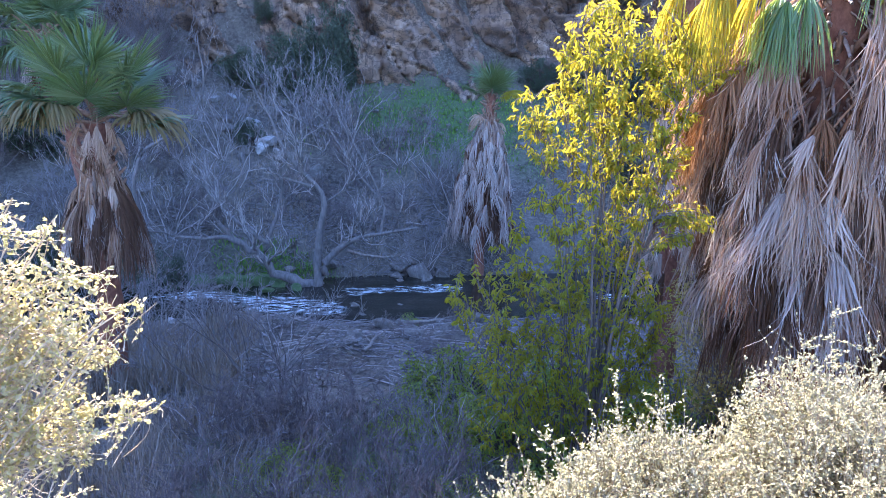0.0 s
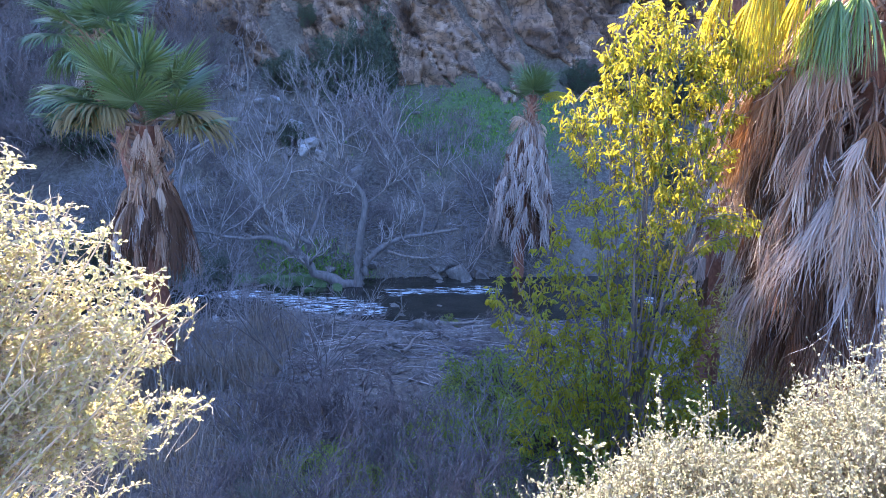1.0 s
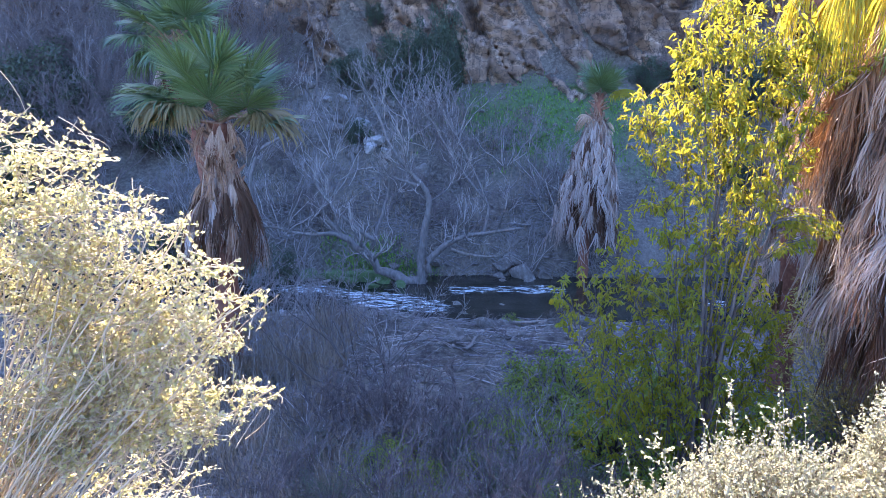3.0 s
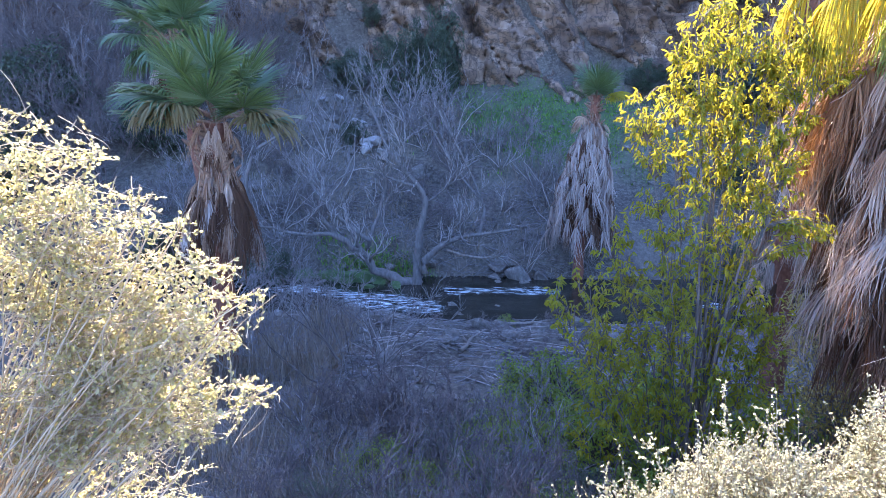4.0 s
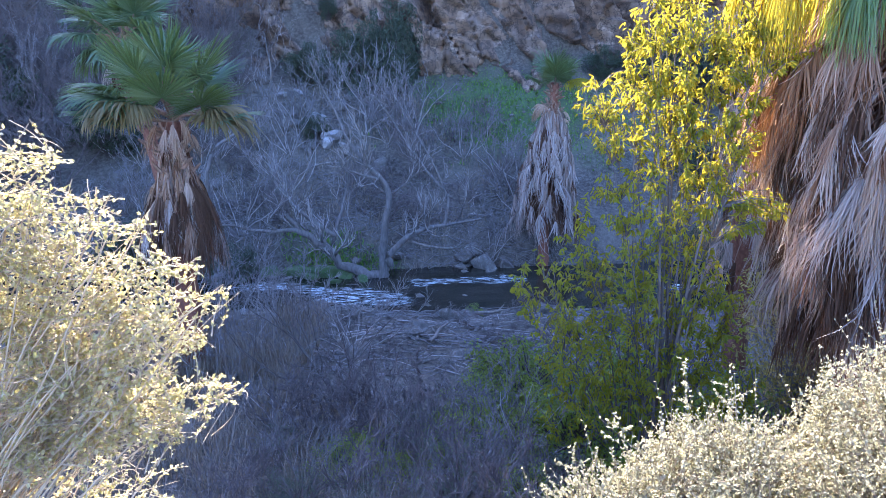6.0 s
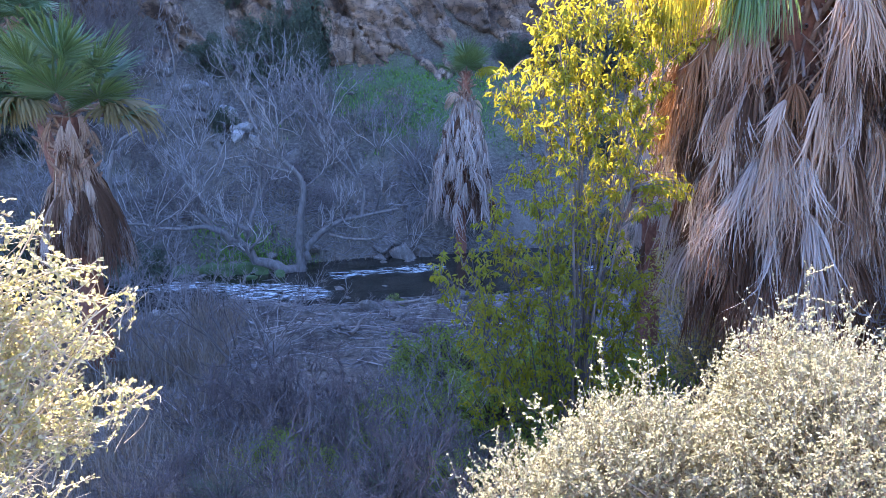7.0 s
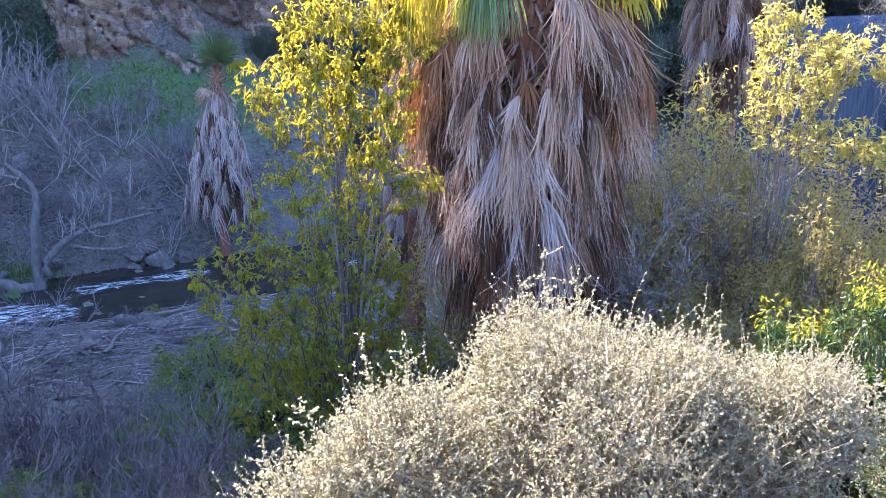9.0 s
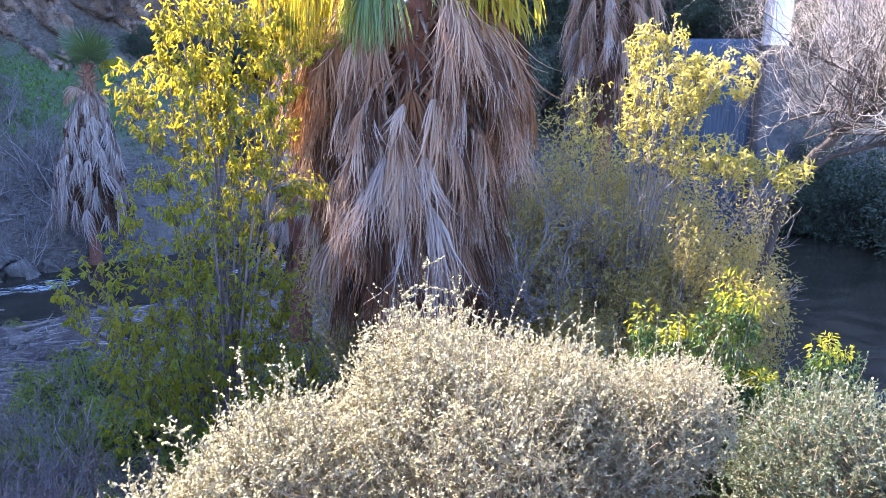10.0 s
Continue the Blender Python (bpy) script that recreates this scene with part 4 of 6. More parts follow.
hang(ob, line, h, "frond", LIVE, 18, 7.3 - base_z, 7.7 - base_z, 321, (0.85, 1.0), order=True)
skirt(ob, line, h, T_DARK + T_GREY[:2], 18, 6.7, 7.3, [(5.4, 0.3), (7.3, 0.3)], 322, (0.6, 0.8))

# slim palm across the stream with a grey skirt
ob, h, line = palm(4, 4.75, 25.6, 6.5, 0.17, (0.32, 0.0), "slim fan palm with a long grey skirt and small crown")
base_z = ob.location.z
hang(ob, line, h, "frond", LIVE[:3], 4, 6.2 - base_z, 6.6 - base_z, 331, (0.7, 0.85), order=True)
for t, m, q in ((-100, 0, 0.95), (-170, 1, 0.8), (-60, 2, 0.9)):
    blade = part("frond", FACING[m][0], ob, place=(line[-1, 0], 0, 6.35 - base_z), turn=radians(t), scale=(q, q, q))
    part("petiole", FACING[m][1], blade)
hang(ob, line, h, "frond", SUNNY[1:2], 2, 6.2 - base_z, 6.4 - base_z, 332, (0.6, 0.7), (-30, 10))
CONE = [(1.6, 1.05), (3.2, 0.88), (4.6, 0.62), (5.6, 0.26)]
# dark threads inside the cone paint the shade between the grey ones
skirt(ob, line, h, T_THIN_DARK, 60, 1.9, 5.4, [(z, q * 0.6) for z, q in CONE], 335, (0.9, 1.2))
skirt(ob, line, h, T_THIN * 3 + T_THIN_DARK[:1], 200, 1.75, 5.65, CONE, 333, (0.9, 1.15), tilt=0.14, rough=0.12)
hang(ob, line, h, "dead_frond", FANS, 3, 5.5 - base_z, 5.8 - base_z, 334, (0.55, 0.7), (150, 230))
hang(ob, line, h, "dead_frond", FANS, 2, 5.3 - base_z, 5.6 - base_z, 336, (0.5, 0.6), (-40, 20))

# palm in the shade behind the willow
ob, h, line = palm(5, 6.2, 13.1, 9.6, 0.2, (0.0, 0.0), "fan palm with a grey skirt behind the willow")
base_z = ob.location.z
hang(ob, line, h, "frond", LIVE, 12, 9.3 - base_z, 9.7 - base_z, 341, (0.85, 1.05), order=True)
skirt(ob, line, h, T_GREY + T_BROWN + T_DARK, 100, 2.2, 9.0, [(2.2, 0.45), (9.0, 0.5)], 342, (0.6, 0.85))

# palm in front of the weir
ob, h, line = palm(6, 12.9, 11.35, 9.2, 0.22, (0.0, 0.0), "fan palm with a grey skirt before the weir")
base_z = ob.location.z
hang(ob, line, h, "frond", LIVE, 14, 8.8 - base_z, 9.3 - base_z, 351, (0.9, 1.1), order=True)
# dark inner fronds again put gap shade into the colour
skirt(ob, line, h, T_DARK, 40, 5.6, 8.4, [(5.6, 0.45), (8.4, 0.6)], 352, (0.9, 1.1))
skirt(ob, line, h, T_BROWN + T_GREY[:2], 80, 5.8, 8.7, [(5.8, 0.55), (7.2, 0.72), (8.7, 0.75)], 353, (0.8, 1.05))


# ---- trees and shrubs ----
def grow(rng, start, heading, length, radius, level, out, wander=0.25, rise=0.15, fork=(3, 5), shrink=0.62, angle=0.7):
    """Limbs as (level, points, r0, r1), growing side limbs."""
    k = 7
    p, d = np.array(start, float), unit(np.array(heading, float))
    pts = [p.copy()]
    for _ in range(k - 1):
        d = unit(d + rng.normal(size=3) * wander + np.array([0, 0, rise]))
        p = p + d * length / (k - 1)
        pts.append(p.copy())
    out.append((level, np.array(pts), radius, radius * 0.45))
    if level == 0:
        return
    for _ in range(int(rng.integers(fork[0], fork[1] + 1))):
        u = rng.uniform(0.35, 1.0)
        i = min(int(u * (k - 1)), k - 2)
        q = pts[i] + (pts[i + 1] - pts[i]) * (u * (k - 1) - i)
        t = unit(pts[i + 1] - pts[i])
        side = unit(np.cross(t, rng.normal(size=3)))
        grow(rng, q, t * math.cos(angle) + side * math.sin(angle), length * shrink * rng.uniform(0.7, 1.15), radius * (1 - 0.55 * u) * 0.62, level - 1, out, wander, rise, fork, shrink, angle)


def limbs_mesh(name, limbs, mat, sides):
    v, f = tubes(np.array([l[1] for l in limbs]), np.array([l[2] for l in limbs]), np.array([l[3] for l in limbs]), sides)
    return mesh_of(name, v, f, mat, True)


def bare_shrub(seed, label, group, stems=7, height=2.2, twig=None, spread_out=0.7, name="bare_shrub", thick=0.022, fork=(3, 5), fine=0.006):
    r = rng_of(seed)
    ob = thing(name, (0, 0, 0), label, "shrub", group)
    out = []
    for k in range(stems):
        a = k * 6.283 / stems + r.normal() * 0.3
        d = (math.cos(a) * spread_out, math.sin(a) * spread_out, 1.0)
        grow(r, (math.cos(a) * 0.08, math.sin(a) * 0.08, -0.1), d, height * r.uniform(0.7, 1.1), thick, 3, out, 0.22, 0.08, fork, 0.55, 0.55)
    for l in out:
        if l[0] == 3:
            v, f = tubes(l[1][None], thick, thick * 0.4, 5)
            part("stem", mesh_of("stem", v, f, twig or M_TWIG, True), ob)
    low = [l for l in out if l[0] < 3]
    v, f = tubes(np.array([l[1] for l in low]), np.maximum(np.array([l[2] for l in low]), fine), fine * 0.55, 3)
    tagged(part("twig_tangle", mesh_of("twig_tangle", v, f, twig or M_GREYTWIG, True), ob, "fine leafless twigs"), kind="stuff")
    return ob


def place(ob, x, y, s=1.0, turn=0.0, sz=None, dz=-0.05):
    ob.matrix_basis = Matrix.LocRotScale((x, y, ground_at(x, y) + dz), Euler((0, 0, turn)), (s, s, sz or s))


def place_copy(ob, x, y, s=1.0, turn=0.0, sz=None, dz=-0.05):
    c = copy_thing(ob, Matrix.Identity(4))
    place(c, x, y, s, turn, sz, dz)
    return c


# bare brush over the far slope
HAZE = [bare_shrub(416 + i, "dense purple-brown leafless brush on the far hillside", "purple brush on the hillside", 10, 2.6, M_BROWNTWIG, 0.7, "bare_shrub", 0.022, (3, 5), 0.010) for i in range(2)]
r0 = rng_of(400)
GREYB = [bare_shrub(410 + i, "leafless grey shrub on the slope across the stream", "bare shrubs on the far slope", 8, 2.3, fork=(2, 4), fine=0.011) for i in range(3)]
spots = []
while len(spots) < 30:
    x, y = r0.uniform(-12, 5.0), r0.uniform(25.6, 34.0)
    if abs(x + 0.105 * y) < 1.5 and y < 32 or x > 1.0 and y > 31 or (abs(x + 0.11 * y) < 1.0 and 27.0 < y < 33) or abs(x - 4.9) < 0.8 and y < 26 or y < 27.6 and -4.2 < x < 2.6:
        continue
    if all((x - a) ** 2 + (y - b) ** 2 > 0.8 for a, b in spots):
        spots.append((x, y))
for k, (x, y) in enumerate(spots):
    s = r0.uniform(0.65, 1.15)
    if k < 3:
        place(GREYB[k], x, y, s, r0.random() * 6.3)
    else:
        place_copy(GREYB[k % 3], x, y, s, r0.random() * 6.3)


def limb_tree(name, place_at, label, paths, seed, bark, twig, levels=2, category="tree", dense=2.6, wander=0.2, lowest=-9.0):
    """A leafless tree whose main limbs follow given lines, with grown side limbs."""
    r = rng_of(seed)
    ob = thing(name, place_at, label, category)
    small = []
    for pts, ra, rb, *bare in paths:
        c = np.array(pts, float)
        t = np.linspace(0, len(c) - 1, 16)
        line = np.stack([np.interp(t, np.arange(len(c)), c[:, i]) for i in range(3)], -1)
        for _ in range(2):
            line[1:-1] = (line[:-2] + 2 * line[1:-1] + line[2:]) / 4
        line[1:-1] += r.normal(size=(14, 3)) * ra * 0.25
        line = line - np.array(place_at)
        v, f = tubes(line[None], ra, rb, 9)
        part("limb", mesh_of("limb", v, f, bark, True), ob)
        n = 0 if bare else int(np.linalg.norm(c[-1] - c[0]) * dense) + 3
        for _ in range(n):
            u = r.uniform(0.45, 1.0)
            i = min(int(u * 15), 14)
            t = unit(line[i + 1] - line[i])
            side = unit(np.cross(t, r.normal(size=3)))
            side[2] = abs(side[2]) * 0.8
            grow(r, line[i], t * 0.6 + side * 0.8, r.uniform(0.7, 1.8), (ra * (1 - u) + rb * u) * 0.42, levels, small, wander, 0.12, (3, 5), 0.55, 0.6)
    small = [l for l in small if l[1][:, 2].min() + place_at[2] > lowest]
    tagged(part("branchwork", limbs_mesh("branchwork", [l for l in small if l[0] == levels], bark, 5), ob), kind="stuff")
    tagged(part("twig_tangle", limbs_mesh("twig_tangle", [l for l in small if l[0] < levels], twig, 3), ob, "fine leafless twigs"), kind="stuff")
    return ob


# forked bare tree leaning over the stream
limb_tree("bare_tree", (-1.0, 24.5, 0.0), "leafless grey tree with spreading limbs leaning over the stream", [
    ([(-0.95, 24.5, -0.05), (-1.62, 24.5, 0.12), (-2.2, 24.5, 0.42), (-2.68, 24.5, 0.9), (-3.03, 24.4, 1.15), (-3.51, 24.3, 1.62), (-4.13, 24.3, 2.22)], 0.21, 0.06),
    ([(-2.92, 24.4, 1.07), (-3.62, 24.3, 1.73), (-4.22, 24.2, 1.78), (-4.8, 24.2, 1.74), (-5.56, 24.2, 1.92), (-6.44, 24.2, 2.07)], 0.10, 0.03),
    ([(-2.56, 24.5, 1.51), (-3.5, 24.7, 2.11), (-4.01, 24.8, 2.59), (-4.42, 24.8, 3.04), (-4.63, 24.9, 3.5)], 0.08, 0.025),
    ([(-0.95, 24.5, -0.1), (-1.02, 24.5, 0.7), (-1.02, 24.5, 1.53), (-0.81, 24.5, 2.18), (-0.6, 24.5, 2.84), (-0.76, 24.5, 3.24), (-1.37, 24.5, 3.79), (-1.84, 24.6, 4.46), (-2.64, 24.7, 5.82), (-3.18, 24.8, 7.26)], 0.16, 0.02),
    ([(-1.03, 24.5, 3.4), (-2.0, 24.4, 3.7), (-2.6, 24.4, 4.1)], 0.05, 0.02),
    ([(-2.78, 24.6, 0.95), (-2.56, 24.7, 1.63), (-2.13, 24.8, 2.96), (-2.01, 24.8, 4.12)], 0.085, 0.04),
    ([(-0.9, 24.5, 0.1), (-0.78, 24.5, 0.8), (-0.19, 24.4, 1.42), (0.87, 24.4, 1.79), (2.4, 24.4, 2.01)], 0.15, 0.04),
    ([(1.14, 24.4, 1.82), (1.26, 24.5, 2.4), (1.33, 24.6, 2.75), (0.66, 24.8, 3.55), (0.14, 25.0, 4.15), (-0.81, 25.0, 5.84), (-1.26, 25.0, 6.28)], 0.055, 0.02),
    ([(1.33, 24.6, 2.6), (0.8, 24.6, 3.9), (0.2, 24.7, 5.0), (-0.3, 24.8, 6.0)], 0.035, 0.014),
], 431, M_STREAMBARK, M_TWIG, dense=1.8)
limb_tree("bare_tree", (-6.7, 24.6, 0.6), "leafless grey sapling arching over the brush", [
    ([(-6.7, 24.6, 0.2), (-6.9, 24.6, 2.4), (-6.7, 24.5, 4.3), (-6.33, 24.5, 4.65), (-5.55, 24.5, 5.07), (-4.92, 24.5, 5.44), (-4.49, 24.5, 6.0), (-4.33, 24.5, 6.47), (-4.38, 24.5, 7.44), (-4.52, 24.5, 8.01)], 0.07, 0.02),
], 437, M_STREAMBARK, M_TWIG, 1, dense=1.0)
limb_tree("fallen_branch", (1.0, 24.7, 0.6), "pale dead branch lying along the far bank", [
    ([(0.03, 24.6, 1.2), (0.71, 24.6, 1.0), (1.68, 24.6, 0.95), (2.1, 24.7, 1.25)], 0.055, 0.03),
], 438, M_BARK, M_BARK, 1, "branch")


def leafy_shrub(seed, label, group, rad, high, n_clump, n_leaf, ln, wd, mat, bark, name="evergreen_shrub", category="shrub", droop=0.0, loose=0.22, toplit=None, toplit_z=0.0, stout=0.03):
    """Stems with clumps of small leaves; an uneven crown with gaps."""
    r = rng_of(seed)
    ob = thing(name, (0, 0, 0), label, category, group)
    cen = ball_points(r, n_clump, 0.45) * np.array([rad, rad, high * 0.5]) + np.array([0, 0, high * 0.52])
    cen *= r.uniform(0.75, 1.12, (n_clump, 1))
    cen[:, 2] = np.maximum(cen[:, 2], 0.12)
    a = np.zeros((n_clump, 3)) + r.normal(size=(n_clump, 3)) * np.array([0.12, 0.12, 0.0])
    v, f = tubes(bezier(a, cen * np.array([0.35, 0.35, 0.6]), cen, 7), stout * rad + 0.008, 0.004, 4)
    tagged(part("stemwork", mesh_of("stemwork", v, f, bark, True), ob), kind="stuff")
    c = np.repeat(cen, n_leaf, 0)
    off = ball_points(r, len(c)) * loose * rad * r.uniform(0.6, 1.4, (n_clump, 1)).repeat(n_leaf, 0)
    along = off + r.normal(size=off.shape) * 0.12 * rad + np.array([0, 0, -droop])
    v, f = leaves(c + off, along, r.normal(size=off.shape) * 0.7 + np.array([0, 0, 1.0]), ln * r.uniform(0.6, 1.2, len(c)), wd * r.uniform(0.7, 1.2, len(c)))
    # clumps above a set height take the sunlit colour, so sunshine is painted on
    toplit_faces = np.repeat((c[:, 2] > toplit_z) & (toplit is not None), 2)
    tagged(part("foliage", mesh_of("foliage", v, f[~toplit_faces], mat), ob), kind="stuff")
    if toplit_faces.any():
        tagged(part("young_foliage", mesh_of("young_foliage", v, f[toplit_faces], toplit), ob, "upper leaves coloured bright yellow as if sunlit"), kind="stuff")
    return ob


EVER = [leafy_shrub(450 + i, "dark evergreen shrub at the foot of the cliff", "evergreen shrubs", 1.3, 2.3, 60, 130, 0.10, 0.05, M_DARKLEAF, M_DARKBARK) for i in range(2)]
ever_spots = [(-2.2, 35.4, 1.1, 1.35), (-0.6, 35.8, 0.95, 1.75), (-0.9, 35.3, 1.0, 1.0), (-4.6, 35.6, 0.9, 0.8), (-8.3, 33.6, 1.2, 1.1),
              (-10.2, 32.0, 1.4, 1.2), (-12.0, 30.6, 1.3, 1.2), (-13.6, 29.0, 1.5, 1.3), (-15.4, 28.2, 1.4, 1.4), (-17.5, 27.5, 1.5, 1.4), (-11.6, 34.0, 1.4, 1.4),
              (-14.0, 32.4, 1.5, 1.4), (-16.5, 31.0, 1.6, 1.5), (-9.0, 36.0, 1.0, 1.1), (-19.0, 30.0, 1.6, 1.5), (9.5, 36.0, 0.8, 0.7), (11.5, 35.3, 1.0, 0.9),
              (13.5, 34.6, 1.2, 1.1), (16.0, 34.2, 1.3, 1.2), (18.5, 33.6, 1.5, 1.3), (-7.4, 29.6, 0.7, 0.8), (-3.9, 31.6, 0.5, 0.5), (-6.3, 24.8, 0.8, 0.7), (-7.9, 24.9, 0.9, 0.8), (-9.8, 25.2, 1.1, 0.9),
              (21.0, 33.0, 1.5, 1.4), (24.0, 33.0, 1.6, 1.6), (27.5, 32.5, 1.8, 1.8), (30.5, 31.0, 1.8, 1.9), (33.5, 29.0, 1.9, 2.0), (36.0, 27.0, 1.9, 2.0), (35.5, 22.5, 1.6, 1.6), (33.5, 19.0, 1.4, 1.3),
              (14.0, 25.5, 1.3, 1.3), (16.5, 25.0, 1.4, 1.6), (19.0, 24.5, 1.4, 1.7), (21.5, 24.6, 1.5, 1.9), (23.5, 25.6, 1.5, 2.0), (18.0, 28.5, 1.6, 1.7), (21.0, 28.5, 1.6, 1.9), (24.5, 28.5, 1.8, 2.2), (28.0, 27.5, 1.9, 2.3), (31.0, 25.0, 1.9, 2.3), (33.5, 22.0, 1.8, 2.2), (15.0, 29.5, 1.5, 1.5), (12.0, 28.5, 1.2, 1.0), (11.0, 25.4, 0.9, 0.8), (27.6, 25.2, 1.6, 1.8), (29.6, 22.6, 1.6, 1.8), (31.4, 19.8, 1.5, 1.8), (26.0, 27.0, 1.6, 1.8), (32.0, 23.0, 1.8, 2.4), (30.0, 26.0, 1.8, 2.4),
              (-9.4, 35.4, 1.3, 1.5), (-13.4, 35.0, 1.5, 1.8), (-18.0, 34.0, 1.6, 1.9), (-11.4, 36.6, 1.3, 2.0),
              ]
for k, (x, y, s, sz) in enumerate(ever_spots):
    t = r0.random() * 6.3
    if k < 2:
        place(EVER[k], x, y, s, t, sz, -0.1)
    elif x < -6.4 and y > 27 and k % 3:
        place_copy(HAZE[k % 2], x, y, s, t, sz * 0.9, -0.1)
    else:
        place_copy(EVER[k % 2], x, y, s, t, sz, -0.1)
limb_tree("leaning_sapling", (-0.9, 10.7, ground_at(-0.9, 10.7)), "dark leaning sapling without leaves in the brown brush", [
    ([(-0.9, 10.7, ground_at(-0.9, 10.7)), (-1.3, 10.9, 1.75), (-1.75, 11.2, 2.35), (-2.1, 11.4, 2.75)], 0.045, 0.015),
    ([(-1.1, 10.8, 1.45), (-1.0, 11.0, 2.1), (-1.15, 11.1, 2.7)], 0.025, 0.008),
    ([(-1.3, 10.9, 1.75), (-2.2, 11.2, 1.9), (-2.9, 11.6, 2.3)], 0.02, 0.007),
], 441, M_DARKBARK, M_BROWNTWIG, 2, dense=4)
for k, (x, y, a, ln) in enumerate([(-2.9, 15.4, 0.4, 1.3), (-2.3, 16.3, 2.2, 1.0), (0.6, 15.2, 1.1, 1.2), (2.3, 17.6, 0.2, 1.5), (1.4, 19.0, 2.7, 1.1), (-1.2, 17.8, 0.8, 0.9), (3.1, 15.9, 1.9, 1.3)]):
    z = ground_at(x, y) + 0.08
    u = np.array([math.cos(a), math.sin(a), 0.0])
    p = np.array([x, y, z])
    rd = rng_of(460 + k)
    c = np.array([p - u * ln * 0.5, p - u * ln * 0.2 + rd.normal(size=3) * 0.05, p + u * ln * 0.15 + rd.normal(size=3) * 0.05, p + u * ln * 0.5 + np.array([0, 0, 0.1])])
    t = np.linspace(0, 3, 12)
    c = np.stack([np.interp(t, np.arange(4), c[:, q]) for q in range(3)], -1) - p
    side = np.array([c[5] + (c[7] - c[5]) * w + np.array([-u[1], u[0], 0.4]) * 0.22 * w for w in np.linspace(0, 1, 12)])
    v, f = merge([tubes(c[None], 0.05, 0.018, 7), tubes(side[None], 0.022, 0.008, 5)])
    ob = new("driftwood", mesh_of("driftwood", v, f, M_BARK, True))
    ob.location = p
    tagged(ob, "weathered pale driftwood branch on the stream bank", "driftwood", "driftwood on the bank")
# brush on the ledges of the cliff
for k, (x, z, s) in enumerate([(10.0, 11.4, 0.9), (12.2, 11.0, 1.0), (8.2, 12.4, 0.8), (14.5, 11.2, 1.1), (-3.8, 9.6, 0.5), (-0.8, 11.2, 0.5), (2.4, 12.2, 0.5)]):
    c = copy_thing(EVER[k % 2], Matrix.Identity(4))
    c.matrix_basis = Matrix.LocRotScale((x, 37.2, z), Euler((0, 0, k * 1.3)), (s, s * 0.7, s))
    tagged(c, "dark evergreen brush rooted on a ledge of the cliff", group="brush on the cliff")

place(HAZE[0], -10.8, 33.2, 1.1, 0.4)
place(HAZE[1], -8.9, 34.6, 1.0, 1.4)
for k in range(18):
    x, z = r0.uniform(-17, -4.5), r0.uniform(9.5, 14.5)
    if x > -8 and z < 11:
        continue
    s = r0.uniform(0.7, 1.2)
    c = copy_thing(HAZE[k % 2] if k % 3 else EVER[k % 2], Matrix.Identity(4))
    c.matrix_basis = Matrix.LocRotScale((x, 37.0 + (z - 9) * 0.2, z), Euler((0, 0, k * 1.7)), (s, s * 0.8, s))
    tagged(c, "purple-brown leafless brush rooted on a ledge of the cliff" if k % 3 else "dark evergreen brush rooted on a ledge of the cliff", group="brush on the cliff")

for k in range(34):
    c = place_copy(GREYB[k % 3] if k % 2 else HAZE[k % 4 // 2], r0.uniform(-24, -7.5), r0.uniform(30.0, 36.2), r0.uniform(0.8, 1.3), k * 1.9)
    tagged(c, "leafless grey shrub under the cliff" if k % 2 else "dense purple-brown leafless brush on the far hillside", group="bare shrubs under the cliff" if k % 2 else "purple brush on the hillside")

# brown brush and sage of the near bank
BROWN = [bare_shrub(470 + i, "tangled brown leafless brush on the near bank", "brown brush", 9, 1.15, M_BROWNTWIG, 0.9, "brown_brush", 0.016, (2, 4), 0.008) for i in range(2)]
brown_spots = [(0.9, 5.4, 0.6), (0.2, 5.8, 0.6), (-0.6, 7.0, 0.7), (0.6, 6.6, 0.7), (1.3, 7.2, 0.7), (-1.6, 7.6, 0.6), (0.2, 7.8, 0.8), (-1.0, 9.5, 0.85), (-0.4, 9.8, 0.85), (-1.5, 9.9, 0.8), (-0.8, 10.3, 0.9), (0.1, 9.3, 0.75), (-0.2, 8.8, 0.7), (-1.9, 6.6, 0.6), (-1.5, 9.6, 0.8)]
for k, (x, y, s) in enumerate(brown_spots):
    if k < 2:
        place(BROWN[k], x, y, s, k * 1.9)
    else:
        place_copy(BROWN[k % 2], x, y, s, k * 1.9)
for k, (x, y, s) in enumerate([(-2.4, 13.4, 0.62), (-3.4, 12.6, 0.6), (-1.2, 14.0, 0.55), (-2.9, 16.2, 0.6), (-4.5, 17.0, 0.75), (-6.2, 19.5, 0.8), (-7.0, 16.0, 0.9), (0.9, 9.4, 0.45), (1.4, 8.6, 0.45), (-5.6, 12.0, 0.7), (-3.6, 18.9, 0.6), (-4.9, 20.0, 0.5), (-0.7, 7.4, 0.32), (0.5, 7.0, 0.3), (-1.4, 8.2, 0.35), (0.1, 9.2, 0.4), (1.0, 7.8, 0.35), (-0.3, 6.2, 0.28), (-2.0, 10.0, 0.45)]):
    place_copy(GREYB[k % 3], x, y, s, k * 2.1).name = "bare_shrub"
for k in range(20):
    x, y = r0.uniform(-11, 4.0), r0.uniform(25.6, 33.0)
    if abs(x + 0.108 * y) < 1.0:
        continue
    c = place_copy(BROWN[k % 2], x, y, r0.uniform(1.0, 1.6), k * 2.2, r0.uniform(0.7, 1.2))
    tagged(c, "low dark brown brush on the far slope", group="low brush on the far slope")
rl = rng_of(472)
